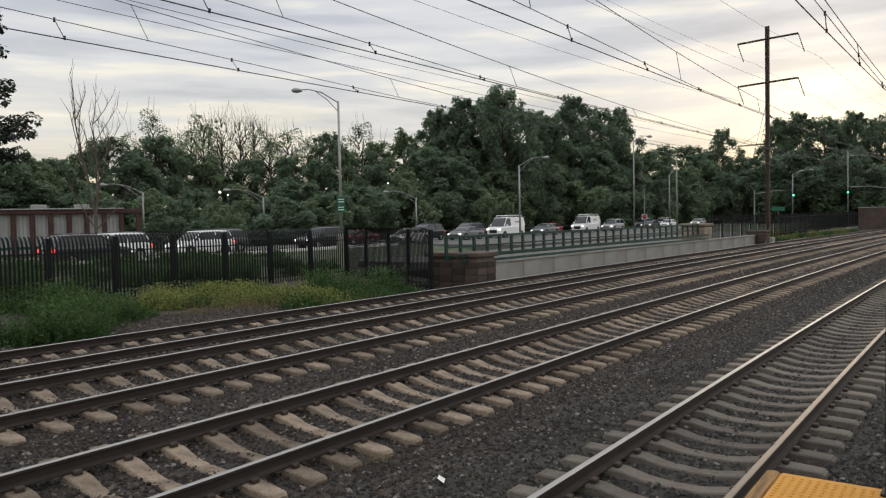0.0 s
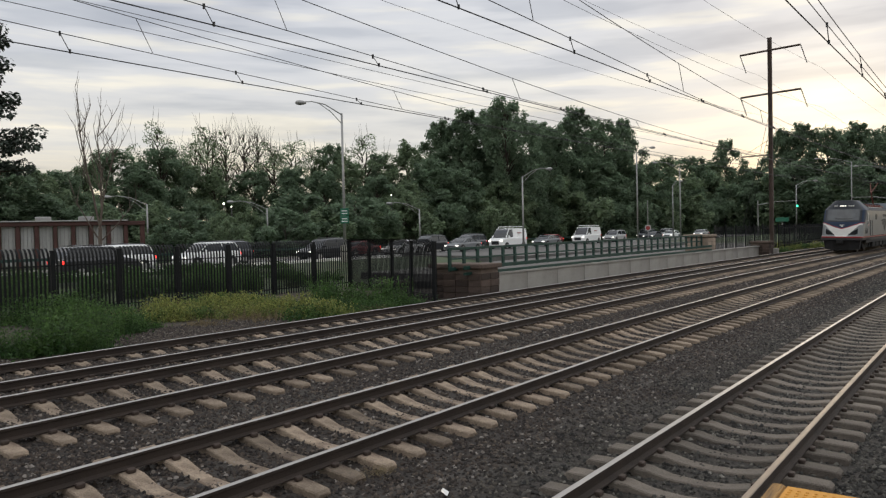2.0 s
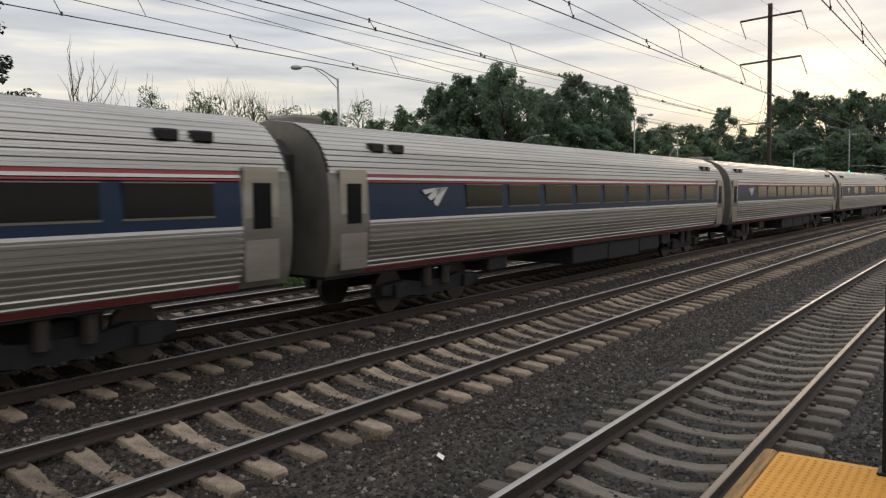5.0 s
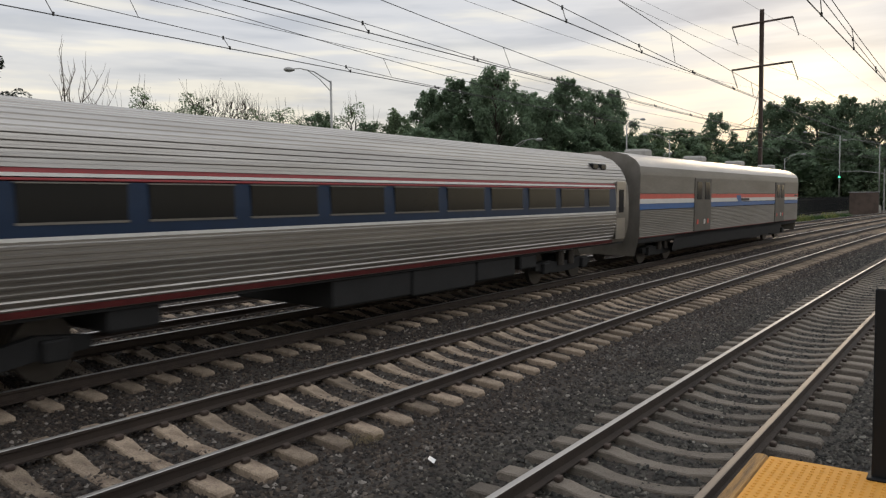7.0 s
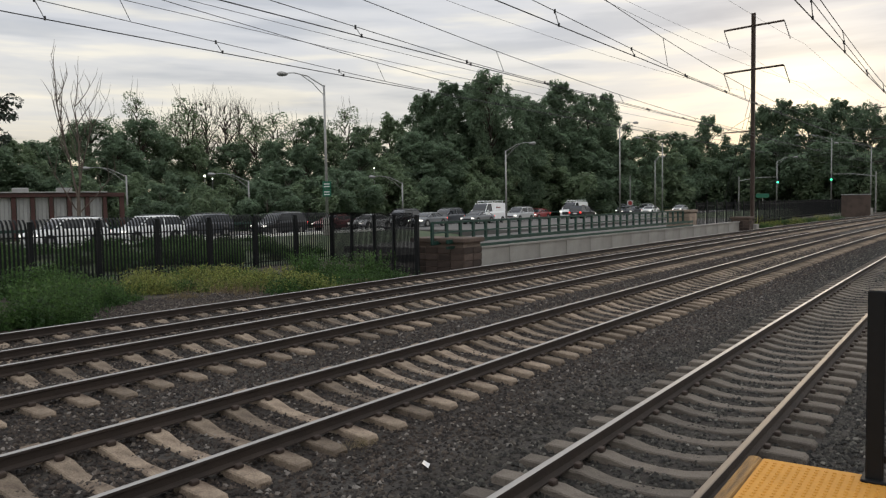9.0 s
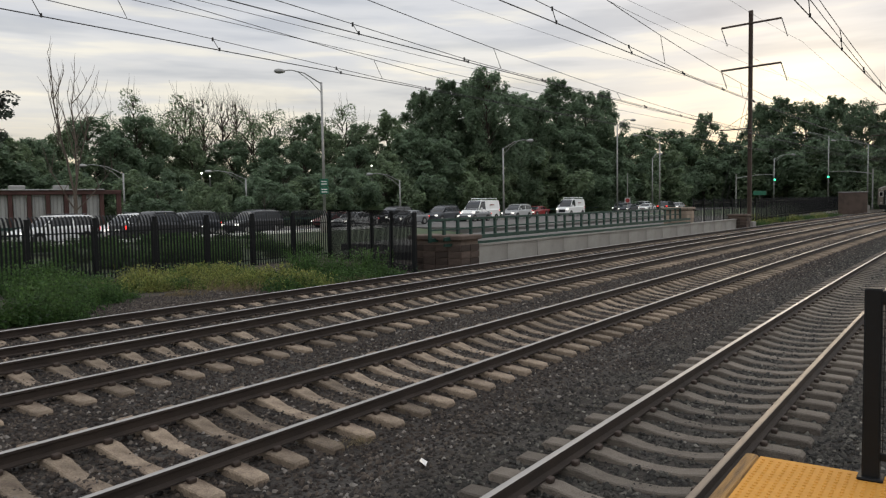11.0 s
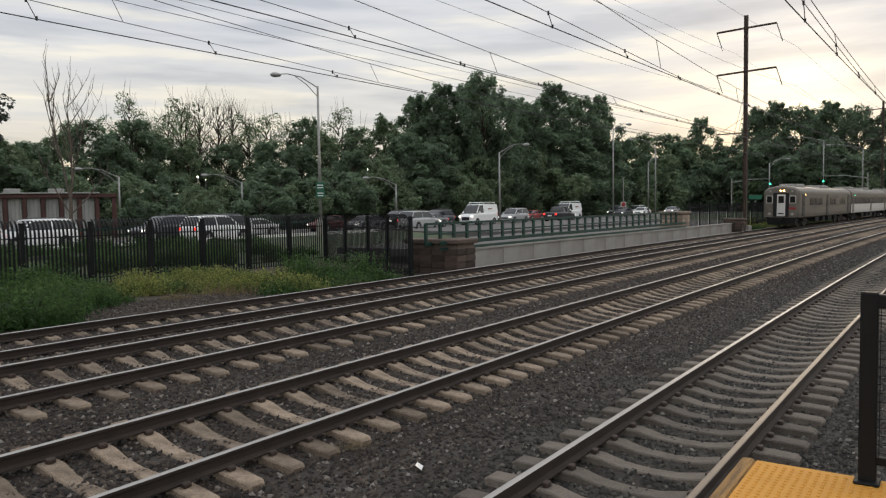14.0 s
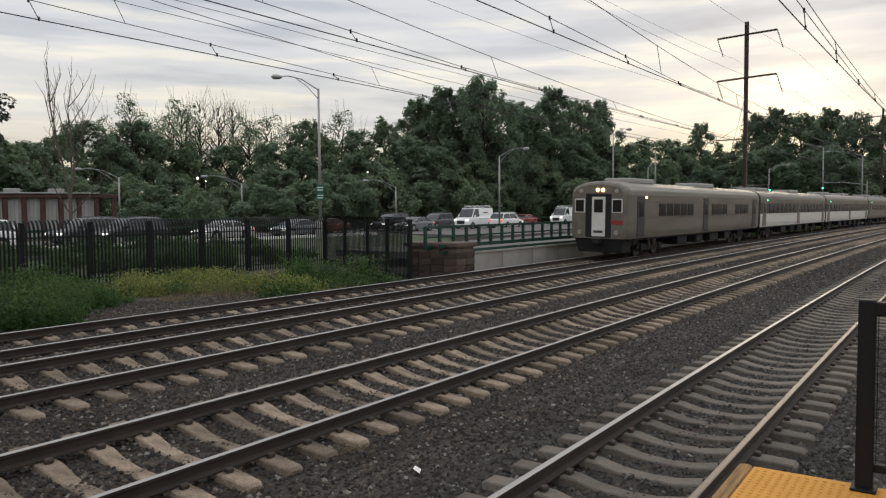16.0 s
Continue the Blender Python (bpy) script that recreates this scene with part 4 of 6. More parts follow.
def coach(name, label, cafe=False):
    car = thing(name, label, "train coach", group="passenger train")
    L = 12.55
    part("lower_side", skin(Shape(), section(AMF, 1.0, 1.95, 0.022, 0.098), -L + 1.15, L - 1.15), TM["steel"], car, "fluted stainless steel side")
    part("roof", skin(Shape(), section(AMF, 2.86, 3.86, 0.014, 0.115), -L + 0.12, L - 0.12), TM["steel"], car, "fluted stainless steel roof")
    for a, b in ((-L + 0.05, -L + 1.16), (L - 1.16, L - 0.05)):
        for sd in (-1, 1):
            part("side_end", skin(Shape(), section(AMF, 1.0, 2.88), a, b, (sd,)), TM["dullsteel"], car, "plain steel end of the side")
    part("window_band", skin(Shape(), section(AMF, 1.98, 2.69), -L + 1.15, L - 1.15), TM["blue"], car, "dark blue window band")
    part("silver_line", skin(Shape(), section([(y + 0.004, z) for y, z in AMF], 1.935, 2.0, step=0.03), -L + 1.15, L - 1.15), TM["white"], car)
    s = skin(Shape(), section(AMF, 2.69, 2.75, step=0.03), -L + 1.15, L - 1.15)
    part("red_stripe", s, TM["red"], car, "thin red stripe over the windows")
    part("white_stripe", skin(Shape(), section(AMF, 2.745, 2.80, step=0.03), -L + 1.15, L - 1.15), TM["white"], car)
    part("red_stripe", skin(Shape(), section(AMF, 2.795, 2.87, step=0.03), -L + 1.15, L - 1.15), TM["red"], car)
    part("sill_stripe", skin(Shape(), section([(y + 0.028, z) for y, z in AMF], 1.0, 1.10, step=0.03), -L + 1.15, L - 1.15), TM["sill"], car, "dull red stripe along the sill")
    for q in (-L + 0.06, L - 0.06):
        ends = Shape()
        end_cap(ends, AMF, q)
        part("end_wall", ends, TM["dullsteel"], car)
    part("floor_pan", Shape().box(-L + 0.1, L - 0.1, -1.4, 1.4, 0.94, 1.02), TM["under"], car)
    for sd in (-1, 1):
        n = 11
        for i in range(n):
            if i == 0 or (cafe and i in (2, 4, 5, 10)):
                continue
            x = -7.2 + (i - 1) * 1.917 + (1.0 if cafe else 0) - (0.8 if cafe and i == 3 else 0)
            hw = 0.95 if cafe and i == 3 else 0.78
            w = Shape()
            y = sd * 1.578
            w.rings([[(x - hw * k, y - sd * 0.035 + sd * o, 2.18 - e), (x + hw * k, y - sd * 0.035 + sd * o, 2.18 - e), (x + hw * k, y - sd * 0.05 + sd * o, 2.665 + e), (x - hw * k, y - sd * 0.05 + sd * o, 2.665 + e)] for k, e, o in ((1.0, 0.0, 0.045), (1.0, 0.0, 0.0))])
            wn_ = part("window", w, TM["glass"], car)
            f = Shape()
            for (a, b, c, d) in ((x - hw - 0.02, x + hw + 0.02, 2.15, 2.182), (x - hw - 0.02, x + hw + 0.02, 2.665, 2.685)):
                f.box(a, b, min(y - sd * 0.03, y + sd * 0.012), max(y - sd * 0.03, y + sd * 0.012), c, d)
            part("window_frame", f, TM["dullsteel"], wn_)
        if cafe:
            nb = Shape()
            for k in range(9):
                nb.box(-1.65 + k * 0.165, -1.54 + k * 0.165, sd * 1.582 - 0.012, sd * 1.582 + 0.012, 2.31, 2.42)
            for k in range(8):
                nb.box(0.25 + k * 0.175, 0.36 + k * 0.175, sd * 1.582 - 0.012, sd * 1.582 + 0.012, 2.31, 2.42)
            tagged(part("name_bar", nb, TM["silver"], car, "rows of small pale bars"), kind="stuff")
            part("round_emblem", Shape().tube([(0.0, sd * 1.565, 2.37), (0.0, sd * 1.592, 2.37)], 0.14, n=20), TM["silver"], car, "pale round emblem")
        for e in (-1, 1):
            xd = e * (L - 0.72)
            d = part("door", Shape().cbox(xd - 0.38, xd + 0.38, sd * 1.56 - 0.02, sd * 1.56 + 0.02, 1.1, 2.95, 0.015), TM["steel"], car, "stainless steel vestibule door")
            part("door_window", Shape().cbox(xd - 0.2, xd + 0.2, sd * 1.585 - 0.008, sd * 1.585 + 0.008, 1.95, 2.68, 0.004), TM["glass"], d)
            for q in (1.7, 2.35):
                part("roof_hatch", Shape().cbox(e * (L - q) - 0.2, e * (L - q) + 0.2, sd * 1.27 - 0.1, sd * 1.27 + 0.1, 3.28, 3.46, 0.03), TM["glass"], car)
        m = Shape()
        x = -L + 3.35
        y = sd * 1.592
        for p, q in (((-0.5, 2.56), (-0.4, 2.47)), ((-0.3, 2.41), (-0.18, 2.34)), ((-0.08, 2.29), (0.06, 2.22))):
            m.add([(x + p[0], y, p[1]), (x + 0.1 + p[0] * 0.3, y, 2.6), (x + 0.45, y, 2.62), (x + q[0], y, q[1])], [(0, 1, 2, 3) if sd > 0 else (3, 2, 1, 0)])
        part("emblem", m, TM["white"], car, "pale swept emblem")
    for x in (-8.6, 8.6):
        bogie(car, x)
    for x, w, z in ((-6.2, 0.9, 0.62), (-0.7, 2.5, 0.42), (1.9, 2.6, 0.38), (4.2, 1.9, 0.46), (5.9, 0.9, 0.58)):
        part("equipment_box", Shape().cbox(x - w / 2, x + w / 2, -1.36, 1.36, z, 0.95, 0.04), TM["under"], car)
    for e in (-1, 1):
        s = Shape()
        s.rings([[(e * q, -0.62 * k, 1.1), (e * q, 0.62 * k, 1.1), (e * q, 0.66 * k, 3.2), (e * q, 0.3 * k, 3.5), (e * q, -0.3 * k, 3.5), (e * q, -0.66 * k, 3.2)] for q, k in ((L - 0.06, 1.0), (L + 0.13, 1.05), (L + 0.24, 1.0))])
        part("diaphragm", s, TM["rubber"], car)
        part("coupler", Shape().cbox(min(e * (L - 0.3), e * (L + 0.44)), max(e * (L - 0.3), e * (L + 0.44)), -0.14, 0.14, 0.72, 0.98, 0.03), TM["under"], car)
    part("roof_unit", Shape().cbox(-L + 0.4, -L + 1.1, -0.45, 0.45, 3.75, 3.98, 0.05), TM["dullsteel"], car)
    return car


VWL = [(1.40, 0.42), (1.50, 0.9), (1.545, 1.1), (1.55, 3.35), (1.50, 3.65), (1.36, 3.85), (1.05, 4.04), (0.55, 4.15), (0.0, 4.18)]
VENTS = (-8.62, -1.95, 4.4, 11.0)


def baggage_car():
    car = thing("baggage_car", "grey steel baggage car with red, white and blue stripes", "train coach", group="passenger train")
    L = 12.15
    part("skirt", skin(Shape(), section(VWL, 0.42, 1.02), -L + 3.6, L - 3.6), TM["under"], car)
    part("sill", skin(Shape(), section(VWL, 0.86, 1.03), -L, L), TM["under"], car)
    part("lower_side", skin(Shape(), section(VWL, 1.06, 2.06, 0.016), -L, L), TM["dullsteel"], car, "fluted lower side")
    part("sill_stripe", skin(Shape(), section([(y + 0.006, z) for y, z in VWL], 1.02, 1.07, step=0.03), -L, L), TM["red"], car)
    for nm, a, b, mt in (("blue_stripe", 2.05, 2.27, "midblue"), ("white_stripe", 2.265, 2.45, "white"), ("red_stripe", 2.445, 2.64, "orangered")):
        part(nm, skin(Shape(), section(VWL, a, b, step=0.05), -L, L), TM[mt], car)
    part("upper_side", skin(Shape(), section(VWL, 2.63, 3.62), -L, L), TM["dullsteel"], car)
    part("roof", skin(Shape(), section(VWL, 3.60, 4.18), -L, L), TM["steel"], car, "smooth steel roof", smooth=True)
    for q in (-L, L):
        s = Shape()
        end_cap(s, VWL, q)
        part("end_wall", s, TM["dullsteel"], car)
    part("end_gangway", Shape().cbox(L - 0.02, L + 0.25, -0.65, 0.65, 1.1, 3.4, 0.05), TM["rubber"], car)
    for sd in (-1, 1):
        for x in (-5.52, 7.65):
            d = part("loading_door", Shape().cbox(x - 1.05, x + 1.05, sd * 1.55 - 0.03, sd * 1.55 + 0.03, 1.05, 3.3, 0.02), TM["doorgrey"], car, "dark double loading door")
            for o in (-0.5, 0.5):
                part("door_window", Shape().cbox(x + o - 0.3, x + o + 0.3, sd * 1.585 - 0.01, sd * 1.585 + 0.01, 2.4, 3.15, 0.006), TM["glass"], d)
            for o in (-0.75, 0.1, 0.55):
                part("door_label", Shape().box(x + o, x + o + 0.17, sd * 1.592 - 0.004, sd * 1.592 + 0.004, 1.35, 1.55), TM["orangered"] if o != 0.1 else TM["white"], d)
        m = Shape()
        y = sd * 1.556
        for a in (0.0, 0.22, 0.44):
            m.add([(a - 0.7, y, 2.55), (a - 0.45, y, 2.58), (a - 0.15, y, 2.2), (a - 0.35, y, 2.18)], [(0, 1, 2, 3) if sd > 0 else (3, 2, 1, 0)])
        part("emblem", m, TM["midblue"], car)
        part("name_bar", Shape().box(0.1, 1.5, y - 0.004, y + 0.004, 2.3, 2.42), TM["skirt"], car)
        part("number_bar", Shape().box(11.2, 11.9, y - 0.004, y + 0.004, 2.48, 2.58), TM["skirt"], car)
    for x in VENTS:
        part("roof_vent", Shape().cbox(x - 0.42, x + 0.42, -0.42, 0.42, 4.1, 4.42, 0.08), TM["roofgrey"], car)
    for x in (-8.9, 8.9):
        bogie(car, x)
    part("floor_pan", Shape().box(-L + 0.1, L - 0.1, -1.35, 1.35, 0.8, 1.0), TM["under"], car)
    return car


def cab_grid(front, side, nz=150, nu=220):
    """The locomotive's cab skin: a fine grid over heights and plan positions, split by colour."""
    zs = [0.95 + (4.07 - 0.95) * i / nz for i in range(nz + 1)]

    def back(z):
        for (za, xa), (zb, xb) in zip(front, front[1:]):
            if z <= zb:
                return xa + (xb - xa) * (z - za) / (zb - za)
        return front[-1][1]

    def half(z):
        return 1.49 - max(0, z - 3.3) * 0.9

    def point(i, j):
        z, u = zs[i], -1 + 2 * j / nu
        w = half(z)
        k = min(1.0, abs(u) / 0.62)
        if abs(u) <= 0.62:
            y = math.copysign(w * math.sin(k * math.pi / 2) ** 0.9, u) if u else 0.0
            bulge = 0.75 * (1 - math.cos(k * math.pi / 2)) ** 1.4
            return (back(z) + bulge, y, z)
        q = (abs(u) - 0.62) / 0.38
        x0 = back(z) + 0.75
        end = 4.2 + min(0.4, max(0, z - 3.27) * 4) - max(0, z - 3.27) * 1.5
        return (x0 + (end - x0) * q, math.copysign(w, u), z)

    return [[point(i, j) for j in range(nu + 1)] for i in range(nz + 1)]


def locomotive():
    loco = thing("electric_locomotive", "silver electric locomotive with blue cab and red stripe", "locomotive", group="passenger train")
    H = 10.2
    front = [(0.95, 0.62), (1.22, 0.6), (1.29, 0.85), (1.75, 0.95), (2.25, 1.13), (3.2, 1.6), (4.05, 2.02), (4.07, 2.07)]
    g = cab_grid(front, 0)
    cells = {}
    for i in range(len(g) - 1):
        for j in range(len(g[0]) - 1):
            q = [g[i][j], g[i][j + 1], g[i + 1][j + 1], g[i + 1][j]]
            x, y, z = [sum(p[k] for p in q) / 4 for k in range(3)]
            v = 1.86 + 0.44 * min(1.0, abs(y) / 1.25) ** 1.2
            edge = 2.1 + 0.0 * y
            blue_back = 1.7 + (z - 2.15) * 1.25
            flat_side = abs(-1 + 2 * (j + 0.5) / (len(g[0]) - 1)) > 0.62
            if z < 1.14:
                c = "skirt"
            elif z < 1.25:
                c = "red"
            elif flat_side and z < 3.27:
                c = "silver"
            elif z < v - 0.05:
                lamp = 0.5 < abs(y) < 1.14 and 1.37 + max(0, abs(y) - 0.95) * 0.4 < z < 1.42 + (abs(y) - 0.5) * 0.72
                c = "glass" if lamp and x < 1.55 else "white" if (z > v - 0.17 or abs(y) < 0.4 + (z - 1.25) * 0.9) and x < 1.5 else "silver"
            elif z < v + 0.02:
                c = "red"
            elif 0.025 < abs(y) < 1.16 and 2.46 + 0.05 * abs(y) < z < 3.36 and x < 2.15:
                c = "wind"
            elif z > 2.38 and abs(y) < 1.3 and x < 2.5 and (z < 3.3 or abs(y) < 1.52 - (z - 3.27) * 0.8 - 0.1):
                c = "mask"
            elif z > 3.36 and x > 2.75:
                c = "slate"
            else:
                c = "blue"
            cells.setdefault((c, y > 0) if c == "glass" else (c, False), []).append(q)
    names = dict(skirt="lower_nose", red="red_nose_stripe", silver="cab_side", glass="headlight_cover", white="white_nose_band", wind="windshield", blue="blue_cab_front", slate="cab_roof", mask="dark_cab_mask")
    def nose_x(z):
        for (za, xa), (zb, xb) in zip(front, front[1:]):
            if z <= zb:
                return xa + (xb - xa) * (z - za) / (zb - za) + 0.75
        return front[-1][1] + 0.75
    meshes = []
    for sd in (-1, 1):
        flank = Shape()
        zs = [2.31 + (3.29 - 2.31) * i / 24 for i in range(25)]
        r = [[(nose_x(z) - 0.02 - H, sd * 1.4935, z) for z in zs], [(nose_x(z) + 0.03 + 0.32 * (z - 2.15) / 1.12 - H, sd * 1.4935, z) for z in zs]]
        flank.rings(r if sd > 0 else r[::-1], caps=False, closed=False)
        meshes.append(("blue_flank", flank.mesh("blue_flank", TM["blue"]), ""))
    for (c, _), quads in cells.items():
        s = Shape()
        for q in quads:
            s.add([(x - H, y, z) for x, y, z in q], [(3, 2, 1, 0)])
        meshes.append((names[c], s.mesh(names[c], TM[c], smooth=False), c))
    rim = g[-1]
    top = Shape().add([(x - H, y, z) for x, y, z in rim], [tuple(range(len(rim)))[::-1]])
    slope = Shape().rings([[(3.5 - H, -1.1, 3.2), (3.5 - H, 1.1, 3.2), (3.55 - H, 0.8, 4.06), (3.55 - H, -0.8, 4.06)], [(4.7 - H, -1.3, 3.2), (4.7 - H, 1.3, 3.2), (4.6 - H, 1.28, 3.53), (4.6 - H, -1.28, 3.53)]])
    mark = Shape()
    for k in range(3):
        mark.cbox(1.01 + 0.027 * k - H, 1.13 + 0.027 * k - H, -0.10 - 0.03 * k, 0.06 + 0.05 * k, 2.0 + 0.06 * k, 2.04 + 0.06 * k, 0.005)
    meshes.append(("nose_emblem", mark.mesh("nose_emblem", TM["white"]), ""))
    meshes += [("roof_cap", top.mesh("roof_cap", TM["slate"]), ""), ("roof_fairing", slope.mesh("roof_fairing", TM["slate"]), "")]
    pil = Shape().rings([[(1.2 - H, -1.3, 0.95), (0.75 - H, -0.6, 0.95), (0.75 - H, 0.6, 0.95), (1.2 - H, 1.3, 0.95), (1.9 - H, 1.3, 0.95), (1.9 - H, -1.3, 0.95)], [(1.2 - H, -1.2, 0.22), (0.85 - H, -0.6, 0.18), (0.85 - H, 0.6, 0.18), (1.2 - H, 1.2, 0.22), (1.5 - H, 1.2, 0.22), (1.5 - H, -1.2, 0.22)]])
    meshes.append(("pilot", pil.mesh("pilot", TM["under"]), ""))
    cpl = Shape().cbox(0.2 - H, 0.9 - H, -0.2, 0.2, 0.7, 1.0, 0.05).cbox(0.58 - H, 0.7 - H, -0.75, 0.75, 0.94, 1.0, 0.02)
    meshes.append(("coupler", cpl.mesh("coupler", TM["under"]), ""))
    wip = Shape()
    for y in (-0.62, 0.5):
        wip.tube([(1.2 - H + 0.1 * abs(y), y, 2.36), (1.46 - H + 0.15 * abs(y), y + 0.22, 2.95)], 0.018, n=5)
    wip.tube([(1.15 - H, -0.75, 2.62), (1.24 - H, 0.5, 2.64)], 0.014, n=5)
    meshes.append(("wiper", wip.mesh("wiper", TM["under"]), ""))
    for y in (-0.72, -0.58, -0.44, -0.16, 0.0, 0.16, 0.44, 0.58):
        l = Shape().tube([(1.78 - H + 0.04 * abs(y), y + 0.06, 3.63), (1.98 - H + 0.04 * abs(y), y + 0.06, 3.65)], 0.055, n=10)
        meshes.append(("headlight", l.mesh("headlight", TM["lens"] if abs(y) < 0.3 else TM["white"]), ""))
    for flip in (0, 1):
        m = pose(0, 0, 0, 0, 0, 180 * flip)
        for nm, me, c in meshes:
            part(nm, me, None, loco, at=m)
    # middle body
    side = [(1.44, 0.72), (1.49, 0.95), (1.49, 3.27), (1.45, 3.44), (1.30, 3.51), (0.0, 3.54)]
    X = H - 4.2
    part("skirt", skin(Shape(), section(side, 0.72, 1.14), -X - 1.6, X + 1.6), TM["skirt"], loco, "dark grey skirt")
    part("red_stripe", skin(Shape(), section([(y + 0.002, z) for y, z in side], 1.13, 1.25, step=0.05), -X, X), TM["red"], loco)
    part("body_side", skin(Shape(), section(side, 1.24, 3.28), -X, X), TM["silver"], loco, "silver side with panel seams")
    part("blue_eave", skin(Shape(), section(side, 3.26, 3.47, step=0.05), -X, X), TM["blue"], loco)
    part("roof", skin(Shape(), section(side, 3.45, 3.54, step=0.1), -X, X), TM["under"], loco)
    for sd in (-1, 1):
        y = sd * 1.492
        for e in (-1, 1):
            part("side_window", Shape().cbox(e * (H - 3.35) - 0.26, e * (H - 3.35) + 0.26, y - 0.012, y + 0.012, 2.42, 3.08, 0.01), TM["glass"], loco)
            part("mirror", Shape().cbox(e * (H - 3.0) - 0.1, e * (H - 3.0) + 0.1, y + sd * 0.03 - 0.03, y + sd * 0.03 + 0.03, 2.42, 3.08, 0.02), TM["white"], loco)
            d = part("cab_door", Shape().cbox(e * (H - 4.35) - 0.36, e * (H - 4.35) + 0.36, y - 0.008, y + 0.008, 1.27, 3.05, 0.006), TM["silver"], loco)
            for o in (-0.43, 0.43):
                part("handrail", Shape().tube([(e * (H - 4.35) + o, y + sd * 0.06, 1.3), (e * (H - 4.35) + o, y + sd * 0.06, 2.5)], 0.018, n=6), TM["skirt"], d)
            flag = part("flag", Shape().box(e * (H - 3.35) - 0.28, e * (H - 3.35) + 0.28, y - 0.008, y + 0.008, 2.05, 2.32), TM["white"], loco, "small striped flag")
            for k in range(4):
                part("flag_stripe", Shape().box(e * (H - 3.35) - 0.28, e * (H - 3.35) + 0.28, y - 0.010, y + 0.010, 2.05 + k * 0.07, 2.085 + k * 0.07), TM["red"], flag)
            part("flag_canton", Shape().box(e * (H - 3.35) - 0.28, e * (H - 3.35) - 0.03, y - 0.012, y + 0.012, 2.19, 2.32), TM["blue"], flag)
            c = bpy.data.curves.new("road_number", "FONT")
            c.body, c.size, c.extrude, c.align_x = "608", 0.58, 0.004, "CENTER"
            c.materials.append(TM["skirt"])
            num = new("road_number", c)
            num.matrix_basis = pose(e * (H - 2.55), sd * 1.496, 1.45, 90, 0, 0 if sd < 0 else 180) @ Matrix.Diagonal((1.15, 1, 1, 1))
            num.parent = loco
            tagged(num, "dark blue painted road number")
        for x in (-3.3, 5.7):
            part("vent_window", Shape().cbox(x - 0.38, x + 0.38, y - 0.012, y + 0.012, 2.55, 3.0, 0.01), TM["skirt"], loco)
        m = Shape()
        yy = sd * 1.497
        cx = 0.75
        for lo, hi, d in ((0.0, 1.0, 0.0),):
            sweep = [((-1.25, 2.46), (-1.05, 2.33), (0.75, 2.52), (-0.3, 2.56)), ((-0.95, 2.25), (-0.55, 2.02), (0.80, 2.50), (-0.2, 2.42)), ((-0.42, 1.95), (0.25, 1.62), (0.85, 2.46), (0.35, 2.32))]
            for a, b, c2, d2 in sweep:
                m.add([(cx + p * 1.3, yy, 2.62 + (q - 2.56) * 1.12) for p, q in (a, b, c2, d2)], [(0, 1, 2, 3) if sd < 0 else (3, 2, 1, 0)])
        part("emblem", m, TM["skirt"], loco, "dark blue swept emblem")
        for k in range(6):
            part("name_bar", Shape().box(cx - 0.85 + k * 0.34, cx - 0.6 + k * 0.34, yy - 0.003, yy + 0.003, 2.8, 2.99), TM["skirt"], loco)
    for x in (-6.0, 6.0):
        bogie(loco, x, 2.9)
    for x in (-3.2, -1.6, 0.2, 2.0, 3.3):
        part("equipment_box", Shape().cbox(x - 0.65, x + 0.65, -1.35, 1.35, 0.32, 0.8, 0.04), TM["under"], loco)
    # roof equipment
    for x, w in ((-4.1, 0.9), (-2.6, 0.6), (-0.6, 1.1), (1.4, 0.6), (3.0, 0.9)):
        part("roof_equipment", Shape().cbox(x - w, x + w, -0.8, 0.8, 3.45, 3.62, 0.04), TM["roofgrey"], loco)
    for i in range(12):
        x = -4.8 + i * 0.85
        part("roof_insulator", Shape().tube([(x, -0.55, 3.45), (x, -0.55, 3.85)], 0.07, 0.05, n=8), TM["roofgear"], loco)
    part("roof_conductor", Shape().tube([(-4.8, -0.55, 3.88), (4.6, -0.55, 3.88)], 0.03, n=6), TM["under"], loco)
    # folded pantograph in front, raised one behind
    for x, up_ in ((-4.6, False), (4.2, True)):
        p = part("pantograph", Shape().cbox(x - 0.9, x + 0.9, -0.75, 0.75, 3.62, 3.74, 0.03), TM["roofgear"], loco, "red-brown pantograph")
        arm = Shape()
        if up_:
            arm.tube([(x + 0.7, 0, 3.75), (x - 0.75, 0, 4.95)], 0.07, 0.05, n=6)
            arm.tube([(x - 0.75, 0, 4.95), (x + 0.75, -0.3, 5.88)], 0.04, n=6)
            arm.tube([(x - 0.75, 0, 4.95), (x + 0.75, 0.3, 5.88)], 0.04, n=6)
            hz, hx = 5.95, x + 0.75
        else:
            arm.tube([(x + 0.9, 0, 3.8), (x - 1.1, 0, 3.95)], 0.07, 0.05, n=6)
            arm.tube([(x - 1.1, -0.3, 3.95), (x + 0.6, -0.3, 4.05)], 0.04, n=6)
            arm.tube([(x - 1.1, 0.3, 3.95), (x + 0.6, 0.3, 4.05)], 0.04, n=6)
            hz, hx = 4.12, x + 0.6
        part("pantograph_arm", arm, TM["roofgear"], p)
        hd = Shape()
        for o in (-0.22, 0.22):
            hd.tube([(hx + o, -1.0, hz - 0.22), (hx + o, -0.7, hz), (hx + o, 0.7, hz), (hx + o, 1.0, hz - 0.22)], 0.03, n=6)
        part("pantograph_head", hd, TM["under"], p)
    return loco


